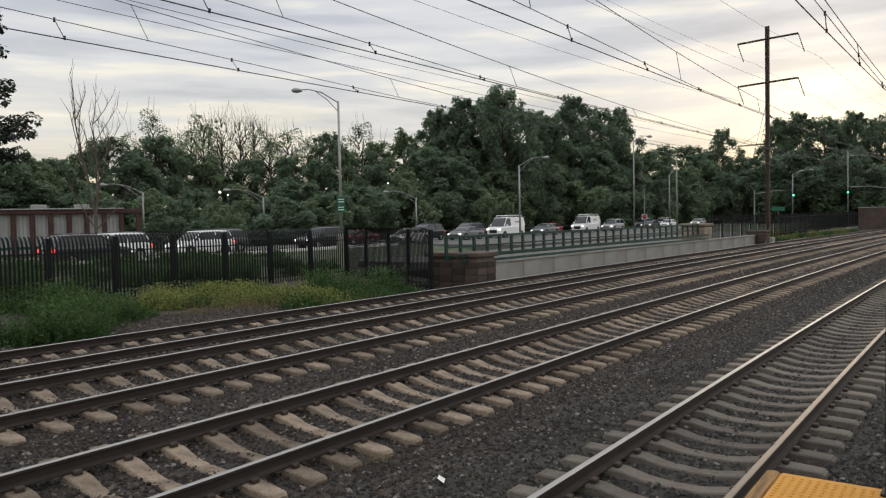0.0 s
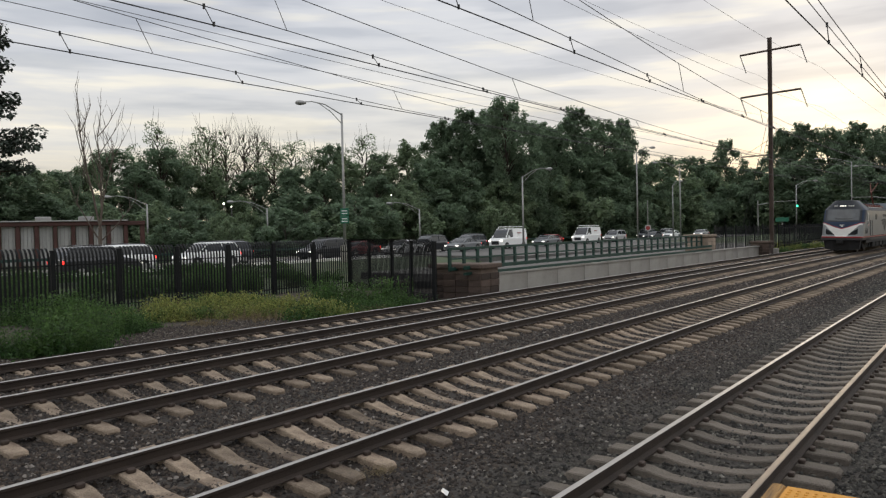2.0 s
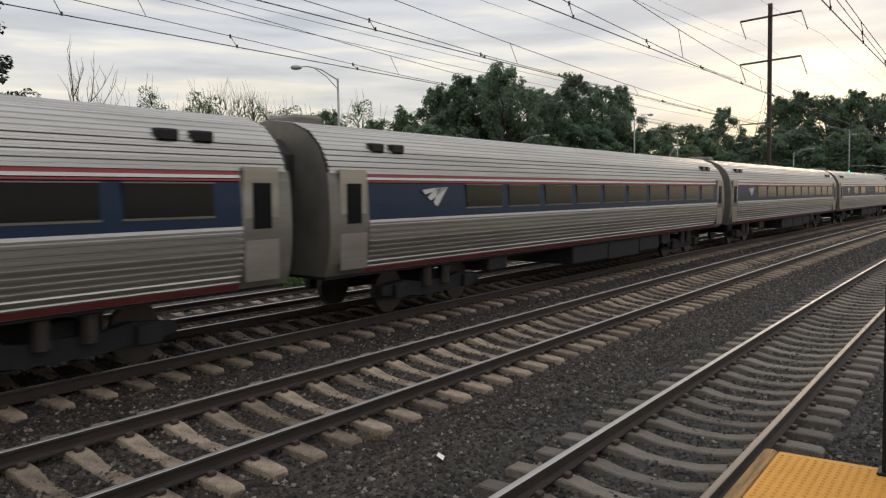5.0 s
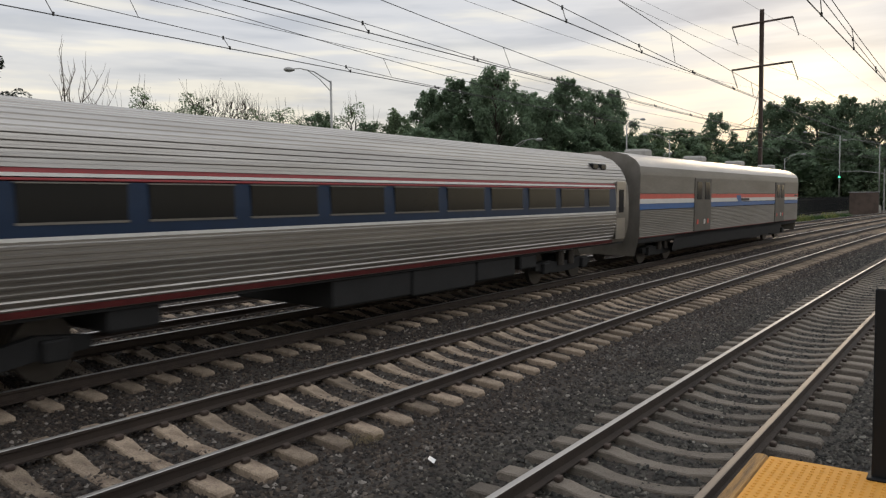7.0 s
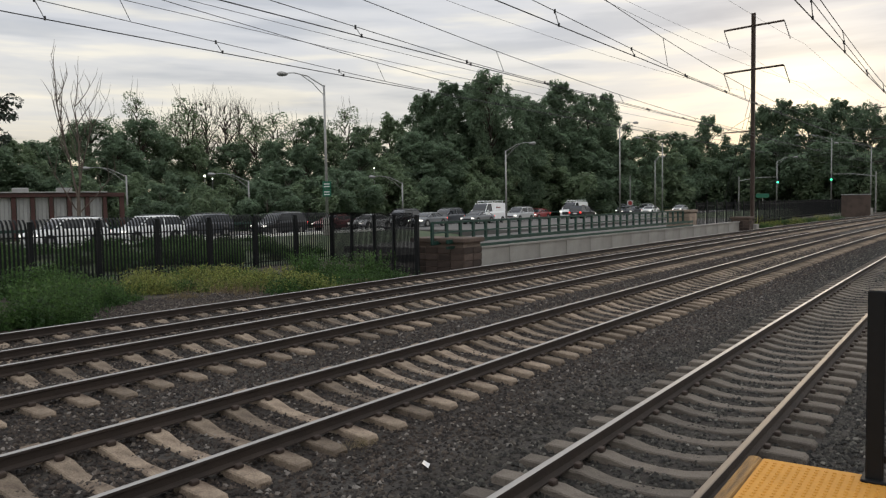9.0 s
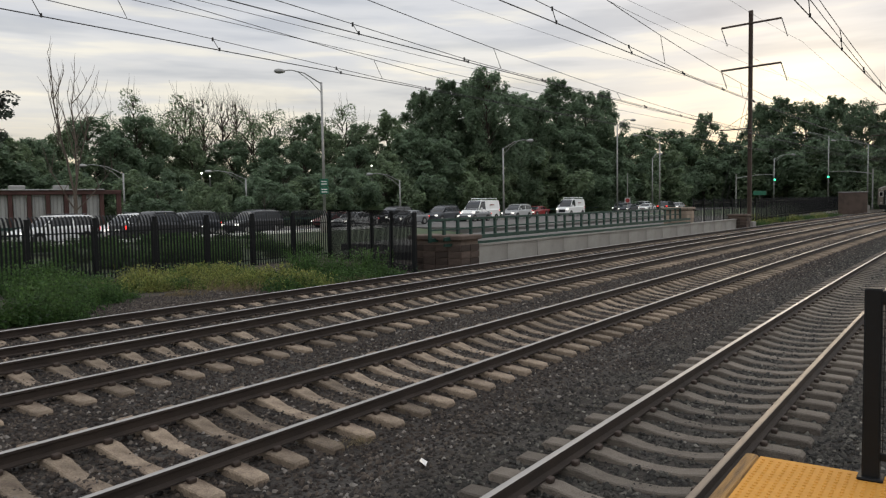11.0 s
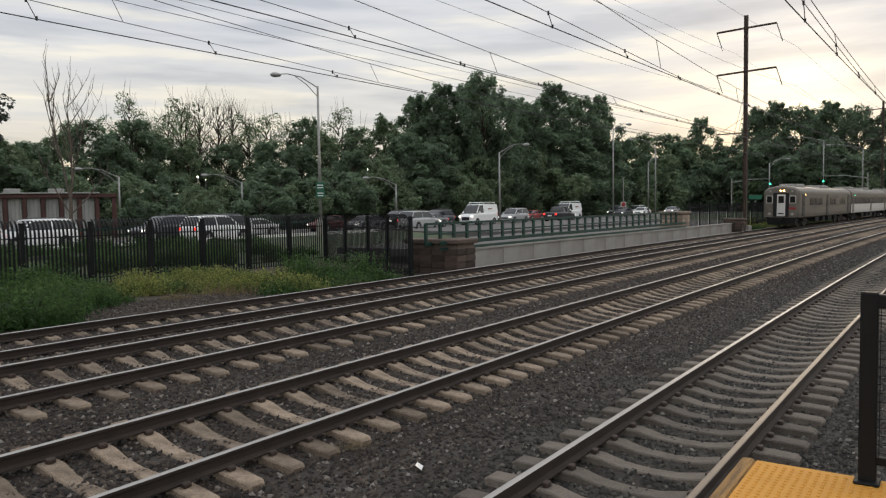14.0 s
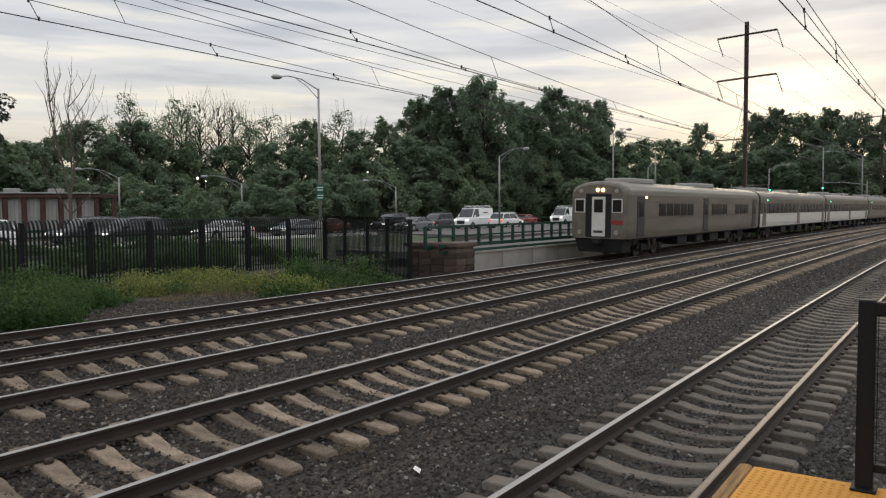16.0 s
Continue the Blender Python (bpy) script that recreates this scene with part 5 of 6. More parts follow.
CMT = [(1.50, 1.0), (1.54, 1.3), (1.55, 3.2), (1.50, 3.42), (1.32, 3.62), (0.9, 3.78), (0.45, 3.86), (0.0, 3.88)]


def commuter_car(kind, label):
    car = thing("commuter_coach", label, "train coach", group="commuter train")
    L = 12.55
    body = TM["commuter"]
    part("lower_side", skin(Shape(), section(CMT, 1.0, 2.04), -L, L), TM["white"] if kind == "white" else body, car, "white lower side" if kind == "white" else "")
    part("window_band", skin(Shape(), section(CMT, 2.03, 2.84), -L, L), TM["skirt"] if kind == "white" else body, car)
    part("upper_side", skin(Shape(), section(CMT, 2.83, 3.36), -L, L), body, car)
    part("roof", skin(Shape(), section(CMT, 3.34, 3.88, step=0.06), -L, L), TM["dullsteel"], car, "pale steel roof")
    part("sill", skin(Shape(), section([(y - 0.05, z) for y, z in CMT], 1.0, 1.1, step=0.05), -L, L), TM["under"], car)
    for q in (L,) if kind == "cab" else (L, -L):
        s = Shape()
        end_cap(s, CMT, q)
        part("end_wall", s, body, car)
    part("floor_pan", Shape().box(-L + 0.1, L - 0.1, -1.4, 1.4, 0.9, 1.01), TM["under"], car)
    for sd in (-1, 1):
        y = sd * 1.552
        groups = [(-8.2, 5), (1.2, 3), (3.6, 0), (6.6, 3)] if kind == "cab" else [(-9.5, 14)]
        for x0, n in groups:
            for i in range(n):
                x = x0 + i * (1.18 if kind == "cab" else 1.42)
                part("window", Shape().cbox(x - 0.5, x + 0.5, y - 0.015, y + 0.015, 2.1, 2.78, 0.01), TM["glass"], car)
        for x in ((-0.55, 11.2, -11.3) if kind == "cab" else (-11.4, 11.4, 0.4)):
            d = part("door", Shape().cbox(x - 0.48, x + 0.48, y - 0.02, y + 0.02, 1.1, 3.12, 0.015), TM["skirt"] if kind == "cab" else body, car)
            part("door_window", Shape().cbox(x - 0.28, x + 0.28, y - 0.03, y + 0.03, 2.1, 2.85, 0.008), TM["glass"], d)
        part("door_lamp", Shape().cbox(-L + 1.9, -L + 2.05, y - 0.03, y + 0.03, 3.02, 3.14, 0.01), MAT["siggreen"] if kind != "cab" else MAT["amber"], car)
    for x in (-8.8, 8.8):
        bogie(car, x)
    for x, w in ((-4.2, 1.6), (-1.0, 1.2), (2.0, 1.8), (5.0, 1.2)):
        part("equipment_box", Shape().cbox(x - w / 2, x + w / 2, -1.35, 1.35, 0.42, 0.92, 0.04), TM["under"], car)
    for x in (-9.0, 2.0):
        part("roof_unit", Shape().cbox(x - 1.7, x + 1.7, -0.75, 0.75, 3.8, 4.08, 0.06), TM["roofgrey"], car)
    if kind == "cab":
        f = Shape()
        rings = []
        for q, k in ((0.0, 1.0), (0.25, 0.985), (0.38, 0.95), (0.45, 0.88)):
            ring = [(-L - q, yy * k, 1.0 + (z - 1.0) * (1 - (1 - k) * 0.5)) for yy, z in CMT] + [(-L - q, -yy * k, 1.0 + (z - 1.0) * (1 - (1 - k) * 0.5)) for yy, z in reversed(CMT[:-1])]
            rings.append(ring)
        f.rings(rings)
        nose = part("cab_front", f, body, car, "grey cab front with a recessed door")
        X = -L - 0.46
        part("door_recess", Shape().cbox(X - 0.01, X + 0.06, -0.7, 0.7, 1.05, 3.24, 0.03), TM["under"], nose)
        dr = part("end_door", Shape().cbox(X - 0.04, X + 0.02, -0.38, 0.34, 1.1, 3.08, 0.02), TM["white"], nose)
        part("door_window", Shape().cbox(X - 0.055, X - 0.03, -0.26, 0.22, 2.3, 2.95, 0.01), TM["glass"], dr)
        part("number_bar", Shape().box(X - 0.05, X - 0.03, -0.26, 0.24, 1.28, 1.40), TM["skirt"], dr)
        for sd in (-1, 1):
            w = part("cab_window", Shape().cbox(X - 0.03, X + 0.03, min(sd * 0.72, sd * 1.28), max(sd * 0.72, sd * 1.28), 2.28, 2.98, 0.02), TM["white"], nose)
            part("pane", Shape().cbox(X - 0.04, X - 0.02, min(sd * 0.77, sd * 1.23), max(sd * 0.77, sd * 1.23), 2.33, 2.93, 0.01), TM["glass"], w)
            part("marker_lamp", Shape().tube([(X - 0.04, sd * 0.98, 1.3), (X + 0.02, sd * 0.98, 1.3)], 0.13, n=12), TM["steel"], nose)
            part("horn_lamp", Shape().tube([(X - 0.03, sd * 0.95, 3.38), (X + 0.02, sd * 0.95, 3.38)], 0.1, n=12), TM["roofgrey"], nose)
        part("stripe", Shape().box(X - 0.015, X + 0.01, -1.3, -0.68, 1.72, 1.92), TM["red"], nose)
        for o in (-0.14, 0.14):
            part("headlight", Shape().tube([(X - 0.05, o - 0.1, 3.42), (X + 0.02, o - 0.1, 3.42)], 0.085, n=12), MAT["amber"], nose)
        part("pilot", Shape().rings([[(X + 0.1, -1.3, 0.98), (X + 0.1, 1.3, 0.98), (X + 1.5, 1.3, 0.98), (X + 1.5, -1.3, 0.98)], [(X + 0.25, -1.15, 0.3), (X + 0.25, 1.15, 0.3), (X + 1.2, 1.15, 0.3), (X + 1.2, -1.15, 0.3)]]), TM["under"], car)
        part("coupler", Shape().cbox(X - 0.35, X + 0.3, -0.18, 0.18, 0.72, 1.0, 0.04), TM["under"], car)
    return car


# ---- the two trains ----
TRAINS = []  # thing, place along the track at the start, speed, track


def on_track(track, x, flip=0):
    _, yc, z0, cant = track
    return pose(x, yc + bend(x), z0 + cant / 2, 0, 0, math.degrees(math.atan(-K * x)) if x > 0 else 0) @ pose(0, 0, 0, math.degrees(math.atan(cant / GAUGE)) * 0.3, 0, 0)


V1, V2 = 41.5, 19.65
REAR, PITCH = 167.85, 24.5  # the joint behind the locomotive, at the start; joint to joint


def shortened(ob, k, kz=1.0):
    """The thing with all its parts k times as long, and its body over the sill kz times as high."""
    done = set()
    for c in ob.children_recursive:
        c.matrix_basis.translation.x *= k
        if c.data and c.data.name not in done and c.type == "MESH":
            done.add(c.data.name)
            c.data.transform(Matrix.Diagonal((k, 1, 1, 1)))
            if kz != 1.0:
                for v in c.data.vertices:
                    if v.co.z > 1.0:
                        v.co.z = 1.0 + (v.co.z - 1.0) * kz
    return ob


loco = shortened(locomotive(), 0.97)
TRAINS.append((loco, 158.7, V1, 2))
first = shortened(coach("passenger_coach", "fluted stainless steel coach with a blue window band"), PITCH / 26)
cafe = shortened(coach("cafe_coach", "fluted stainless steel cafe coach with fewer windows", True), PITCH / 26)
for i in range(6):
    c = first if i == 0 else cafe if i == 4 else copy_thing(first, Matrix())
    TRAINS.append((c, REAR + PITCH * (i + 0.5), V1, 2))
TRAINS.append((shortened(baggage_car(), 1.0, 0.945), 16.35 + V1 * 7.5, V1, 2))
FRONT2 = 36.0 + V2 * 16.0
cabcar = commuter_car("cab", "grey steel commuter cab car with lit headlights")
whitecar = commuter_car("white", "commuter coach with a white lower side")
greycar = commuter_car("grey", "plain grey steel commuter coach")
for i, c in enumerate((cabcar, whitecar, copy_thing(whitecar, Matrix()), greycar, copy_thing(greycar, Matrix()), copy_thing(greycar, Matrix()))):
    TRAINS.append((c, FRONT2 + 13.0 + 25.7 * i, V2, 3))

# ---- road traffic ----
ROAD_AT, ROAD_TURN, ROAD_Z = (26.0, 46.0), 0.0, 0.45
CP = {c: material("car_paint_" + c, rgb, 0.3, 0.0, var=0.05, bump=0, coat=0.5) for c, rgb in dict(white=(0.88, 0.89, 0.88), silver=(0.45, 0.46, 0.46), grey=(0.17, 0.18, 0.19), charcoal=(0.06, 0.065, 0.075), black=(0.02, 0.022, 0.026), red=(0.27, 0.02, 0.022), maroon=(0.17, 0.03, 0.03)).items()}
TYRE = material("tyre_rubber", (0.015, 0.015, 0.015), 0.8, var=0.2, bump=0.1)
CARLAMP = material("car_headlight", (1.0, 0.96, 0.88), 0.2, emit=1.3, bump=0)
CARGLASS = material("car_glass", (0.03, 0.034, 0.038), 0.06, var=0.1, bump=0, spec=0.7)


def car(kind, color):
    v = thing("van" if kind == "van" else "car", {"van": "%s cargo van with a roof rack in traffic", "suv": "%s sport utility car waiting in traffic", "sedan": "%s saloon car waiting in traffic", "pickup": "%s pickup truck with a crew cab in traffic"}[kind] % color, "van" if kind == "van" else "car", group="traffic on the road")
    L, W, belt, top = {"van": (5.7, 1.02, 1.35, 2.35), "suv": (4.9, 0.96, 1.12, 1.78), "sedan": (4.75, 0.92, 0.98, 1.45), "pickup": (5.8, 1.0, 1.2, 1.92)}[kind]
    h = L / 2
    # lower body: stations of place, half width, low edge, high edge
    hood = belt * (0.9 if kind != "van" else 0.98)
    st = [(-h, 0.72, 0.42, hood * 0.72), (-h + 0.12, 0.88, 0.30, hood * 0.86), (-h + 0.5, 0.97, 0.24, hood * 0.95), (-h + L * 0.26, 1.0, 0.22, belt * 0.97), (0, 1.0, 0.22, belt), (h - 0.6, 1.0, 0.24, belt), (h - 0.12, 0.93, 0.32, belt * 0.97), (h, 0.82, 0.45, belt * 0.9)]
    s = Shape()
    s.rings([[(x, -W * k, lo + 0.12), (x, -W * k * 0.94, lo), (x, W * k * 0.94, lo), (x, W * k, lo + 0.12), (x, W * k, hi - 0.16), (x, W * k * 0.93, hi), (x, -W * k * 0.93, hi), (x, -W * k, hi - 0.16)] for x, k, lo, hi in st])
    part("body", s, CP[color], v, smooth=False)
    # cabin: glass block with painted roof and pillars
    a, b, c, d = {"van": (-h + 0.95, -h + 1.75, h - 0.15, h - 0.04), "suv": (-h + 1.25, -h + 2.05, h - 0.55, h - 0.12), "sedan": (-h + 1.2, -h + 2.05, h - 1.6, h - 0.6), "pickup": (-h + 1.55, -h + 2.3, h - 2.15, h - 1.95)}[kind]
    def roofline(q):
        """Height of the cabin at the share q of its length, a low arch over the screens."""
        x = a + (d - a) * q
        rise = min(1.0, (x - a) / (b - a)) if x < b else min(1.0, (d - x) / (d - c)) if x > c else 1.0
        crown = 0.05 * ((2 * (x - (b + c) / 2) / (c - b + 0.6)) ** 2 if b - 0.3 < x < c + 0.3 else 1.0)
        return x, belt - 0.03 + (top - belt - crown) * math.sin(max(0.0, rise) * math.pi / 2) ** 0.85
    g = Shape()
    arc = [roofline(k / 20) for k in range(21)]
    g.rings([[(x, -W * 0.9, belt - 0.05), (x, -W * (0.9 - 0.14 * (z - belt) / (top - belt)), z - 0.05), (x, -W * 0.6, z), (x, W * 0.6, z), (x, W * (0.9 - 0.14 * (z - belt) / (top - belt)), z - 0.05), (x, W * 0.9, belt - 0.05)] for x, z in arc])
    part("cabin_glass", g, CARGLASS, v, "dark tinted windows")
    r = Shape()
    over = [(x, z) for x, z in arc if b - 0.25 <= x <= c + 0.25]
    r.rings([[(x, -W * 0.80, z - 0.10), (x, -W * 0.76, z - 0.015), (x, -W * 0.55, z + 0.03), (x, W * 0.55, z + 0.03), (x, W * 0.76, z - 0.015), (x, W * 0.80, z - 0.10)] for x, z in over])
    part("roof", r, CP[color], v, smooth=True)
    for sd in (-1, 1):
        p = Shape()
        spots = [(a, b), (0.25 * (b + c) + 0.25 * (a + d), (b + c) / 2), (d, c)]
        for lo, hi in spots:
            p.tube([(lo, sd * W * 0.905, belt - 0.02), (hi, sd * W * 0.77, top - 0.06)], 0.05, n=5)
        part("pillar", p, CP[color], v)
        if kind == "van":
            part("side_panel", Shape().rings([[(-h + 2.5, sd * W * 0.93, belt - 0.05), (h - 0.1, sd * W * 0.93, belt - 0.05), (h - 0.18, sd * W * 0.8, top - 0.05), (-h + 2.5, sd * W * 0.8, top - 0.05)], [(-h + 2.5, sd * W * 0.88, belt - 0.05), (h - 0.1, sd * W * 0.88, belt - 0.05), (h - 0.18, sd * W * 0.75, top - 0.05), (-h + 2.5, sd * W * 0.75, top - 0.05)]]), CP[color], v)
            part("lettering_bar", Shape().box(0.6, 1.5, sd * W * 0.9 - 0.02, sd * W * 0.9 + 0.02, 1.75, 1.85), CP["red"], v)
            part("roof_rack", Shape().tube([(-0.9, sd * 0.7, top + 0.18), (2.5, sd * 0.7, top + 0.18)], 0.04, n=6).tube([(-0.9, sd * 0.7, top - 0.05), (-0.9, sd * 0.7, top + 0.2)], 0.03, n=5).tube([(2.4, sd * 0.7, top - 0.05), (2.4, sd * 0.7, top + 0.2)], 0.03, n=5), CP["white"], v)
        if kind == "suv":
            part("roof_bar", Shape().tube([(b + 0.2, sd * 0.62, top + 0.05), (c - 0.2, sd * 0.62, top + 0.05)], 0.025, n=5), CP["black"], v)
        part("headlight", Shape().cbox(-h + 0.0, -h + 0.3, min(sd * W * 0.58, sd * W * 0.9), max(sd * W * 0.58, sd * W * 0.9), hood * 0.64, hood * 0.80, 0.03), CARLAMP, v)
        part("tail_light", Shape().cbox(h - 0.15, h + 0.01, min(sd * W * 0.66, sd * W * 0.9), max(sd * W * 0.66, sd * W * 0.9), belt * 0.72, belt * 0.9, 0.03), MAT["sigred"], v)
        part("mirror", Shape().cbox(a + 0.25, a + 0.42, min(sd * W, sd * (W + 0.18)), max(sd * W, sd * (W + 0.18)), belt - 0.02, belt + 0.14, 0.03), CP[color], v)
        for x in (-h + 0.95, h - 1.0):
            arch = Shape().tube([(x, sd * (W - 0.1), 0.36), (x, sd * (W + 0.012), 0.36)], 0.42, n=18)
            part("wheel_arch", arch, CP["black"], v)
            w = part("wheel", Shape().tube([(x, sd * (W - 0.2), 0.34), (x, sd * (W + 0.02), 0.34)], 0.345, n=18), TYRE, v)
            part("rim", Shape().tube([(x, sd * (W - 0.1), 0.34), (x, sd * (W + 0.035), 0.34)], 0.22, n=14), MAT["galv"], w)
    part("grille", Shape().cbox(-h - 0.01, -h + 0.15, -W * 0.5, W * 0.5, 0.5, hood * 0.7, 0.03), CP["black"], v)
    part("number_plate", Shape().box(h - 0.02, h + 0.015, -0.26, 0.26, 0.7, 0.86), CP["white"], v)
    return v


TRAFFIC = []
CARS = [  # kind, colour, lane, (time, place along the road)
    ("van", "white", 0, [(0, 51), (3, 50.6), (8.6, 50), (11.5, 48.9), (14, 49.4), (16, 48.5)]),
    ("van", "white", 0.3, [(0, 73.5), (3, 72.4), (8.6, 74.3), (11.5, 73.9), (14, 74.3), (16, 73.4)]),
    ("suv", "charcoal", 3.4, [(0, 48.2), (3, 47.5), (8.6, 46.7), (11.5, 46.1), (14, 45.9), (16, 46)]),
    ("suv", "black", 3.4, [(0, 39.9), (3, 39.8), (8.6, 38.4), (11.5, 37.2), (14, 38.6), (16, 37.5)]),
    ("sedan", "silver", 0, [(0, 32.8), (3, 30.5), (8.6, 29), (11.5, 25.7), (14, 15.1), (16, 12.5)]),
    ("sedan", "grey", 0, [(0, 42.6), (3, 41), (8.6, 38.6), (11.5, 34.5), (14, 29.3), (16, 20.2)]),
    ("sedan", "grey", -0.2, [(0, 60.4), (3, 58.8), (8.6, 47.7), (11.5, 47.2), (14, 39.2), (16, 36.7)]),
    ("suv", "silver", 0.2, [(0, 82.8), (3, 80.5), (8.6, 57.9), (11.5, 58), (14, 58.2), (16, 55.5)]),
    ("sedan", "red", 3.4, [(0, 68.5), (3, 67.5), (8.6, 69), (11.5, 69.3), (14, 69), (16, 67.1)]),
    ("sedan", "maroon", 3.4, [(0, 28.7), (3, 28.4), (8.6, 27.8), (11.5, 28.1), (14, 28), (16, 27.7)]),
    ("suv", "white", 0, [(0, 1.5), (3, 1.5), (8.6, -0.3), (11.5, -1.2), (14, -6.4), (16, -10.6)]),
    ("suv", "white", 0.1, [(0, 8.4), (3, 8.7), (8.6, 5.6), (11.5, 3.8), (14, -1.8), (16, -5.5)]),
    ("suv", "charcoal", 3.4, [(0, 12.5), (3, 12.6), (8.6, 12.6), (11.5, 11.3), (14, 9.7), (16, 3.6)]),
    ("suv", "black", 0.2, [(0, 20.9), (3, 20.6), (8.6, 18.1), (11.5, 14.7), (14, 12), (16, 4.8)]),
    ("suv", "black", -3.4, [(0, -2), (3, -1), (5, 10), (7, 36), (8.6, 62), (11, 105), (16, 200)]),
    ("pickup", "black", -3.4, [(0, -190), (6, -85), (9, -31), (11.5, 12.6), (12, 21.4), (13, 42.6), (14.5, 74.3), (16, 106)]),
    ("suv", "silver", -3.4, [(0, -200), (9, -50), (11.5, -10), (14, 33), (16, 74)]),
    ("suv", "white", -3.4, [(0, -240), (11.5, -42), (14, 9), (16, 50)]),
    ("sedan", "charcoal", 0, [(0, 98), (8.6, 96), (16, 95)]),
    ("suv", "grey", 3.4, [(0, 104), (8.6, 102), (16, 101)]),
    ("sedan", "white", 0, [(0, 107), (8.6, 105), (16, 104)]),
    ("suv", "silver", 3.4, [(0, 114), (8.6, 112), (16, 111)]),
    ("sedan", "silver", 0, [(0, 124), (8.6, 122), (16, 121)]),
]
made = {}
for kind, color, lane, rows in CARS:
    key = (kind, color)
    if key in made:
        ob = copy_thing(made[key], Matrix())
    else:
        ob = made[key] = car(kind, color)
    TRAFFIC.append((ob, lane, rows))


def on_road(lane, s):
    a = radians(ROAD_TURN)
    return pose(ROAD_AT[0] + math.cos(a) * s - math.sin(a) * lane, ROAD_AT[1] + math.sin(a) * s + math.cos(a) * lane, ROAD_Z + 0.004, 0, 0, ROAD_TURN + (180 if lane < -2 else 0))


# ---- things beyond the fence ----
for px, row, base, d, arm, yaw, label in (
    (897, 268, 362, 82, 2.6, -70, "grey steel street lamp with a curved arm"), (228, 316, 372, 78, 3.2, 140, ""), (443, 322, 372, 82, 3.4, 140, ""), (714, 324, 372, 88, 3.2, 140, ""),
    (1173, 258, 366, 118, 3.8, 140, ""), (1160, 288, 366, 130, 1.2, -40, ""), (1471, 258, 368, 150, 5.5, 120, ""), (1541, 272, 368, 150, 5.5, 120, ""), (1375, 292, 366, 150, 3.0, -60, ""), (1098, 232, 300, 105, 1.8, -60, "")):
    x, y = polar(px, d)
    hz = 363 - (px - 784) * 0.0161
    street_lamp(x, y, 0.6, 2.64 + (hz - row) / 1350 * d / math.cos(math.atan((px - 784) / 1350)) * math.cos(math.atan((px - 784) / 1350)), arm, yaw, label or "thin grey street lamp beyond the road")

sg = thing("road_sign", "small green road sign on the lamp post", "sign", at=pose(40.1 - 0.12, 37.6 - 0.14, 3.35, 0, 0, -47))
part("sign_panel", Shape().cbox(-0.30, 0.30, -0.03, 0.0, 0.0, 0.52, 0.015).cbox(-0.30, 0.30, -0.03, 0.0, 0.56, 1.08, 0.015), MAT["signgreen"], sg)
s = Shape()
for z in (0.12, 0.3, 0.68, 0.86):
    part("lettering_bar", Shape().box(-0.2, 0.2, -0.036, -0.031, z, z + 0.07), MAT["white"], sg)


def facing(px, d, z):
    a = 34.58 - math.degrees(math.atan((px - 784) / 1350))
    x, y = polar(px, d)
    return pose(x, y, z, 0, 0, a - 90)


# long shed with a rusted frame and pale panels
sh = thing("open_shed", "rust-red steel frame shed with pale wall panels", "shed", at=facing(35, 68, 0.35))
for i in range(9):
    x = -4.2 + i * 1.3
    part("column", Shape().cbox(x - 0.16, x + 0.16, -0.2, 0.2, 0, 3.4, 0.03), MAT["redbrick"], sh)
for i in range(8):
    x = -4.2 + i * 1.3
    p = part("wall_panel", Shape().cbox(x + 0.19, x + 1.11, 0.15, 0.25, 0.3, 3.4, 0.02), MAT["panel"], sh)
    for k in range(3):
        part("panel_rib", Shape().cbox(x + 0.36 + k * 0.28, x + 0.40 + k * 0.28, 0.11, 0.15, 0.3, 3.4, 0.008), MAT["galv"], p)
part("roof_beam", Shape().cbox(-5.2, 7.7, -0.3, 0.5, 3.38, 3.72, 0.05), MAT["redbrick"], sh)
part("roof_sheet", Shape().cbox(-5.2, 6.4, -0.4, 5.0, 3.72, 3.82, 0.03), MAT["galv"], sh)
part("column", Shape().cbox(7.3, 7.66, -0.2, 0.2, 0, 3.4, 0.03), MAT["redbrick"], sh)
for x in (0.2, 3.4):
    part("roof_unit", Shape().cbox(x - 0.6, x + 0.6, 2.5, 3.5, 3.8, 4.2, 0.05), MAT["galv"], sh)

# unidentified red object past the road; its panel and posts are made up
rb = thing("roadside_canopy", "small red panel on posts under the trees", "canopy", at=facing(545, 92, 2.9))
part("canopy_panel", Shape().cbox(-1.3, 1.5, -0.2, 0.6, 0.6, 0.86, 0.05), CP["red"], rb)
part("canopy_sign", Shape().cbox(0.9, 1.4, -0.24, -0.2, 0.64, 0.82, 0.01), MAT["panel"], rb)
for q in (-1.7, 1.3):
    part("canopy_post", Shape().cbox(q - 0.06, q + 0.06, 0, 0.12, -2.8, 0.6, 0.01), MAT["rust"], rb)

for px, row, d in ((366, 311, 84), (380, 316, 95), (462, 315, 90), (665, 300, 96)):
    fl = thing("flood_lamp", "small lit lamp on a thin mast among trees", "lamp", at=facing(px, d, 0.4), group="lit lamps")
    z = 2.24 + (366 - row) / 1350 * d
    part("mast", Shape().tube([(0, 0, -0.3), (0, 0, z)], 0.06, 0.04, n=6), MAT["galv"], fl)
    part("lens", Shape().tube([(0, -0.2, z), (0, 0.1, z)], 0.10 if px == 366 else 0.06, n=10), MAT["lampglow"], fl)


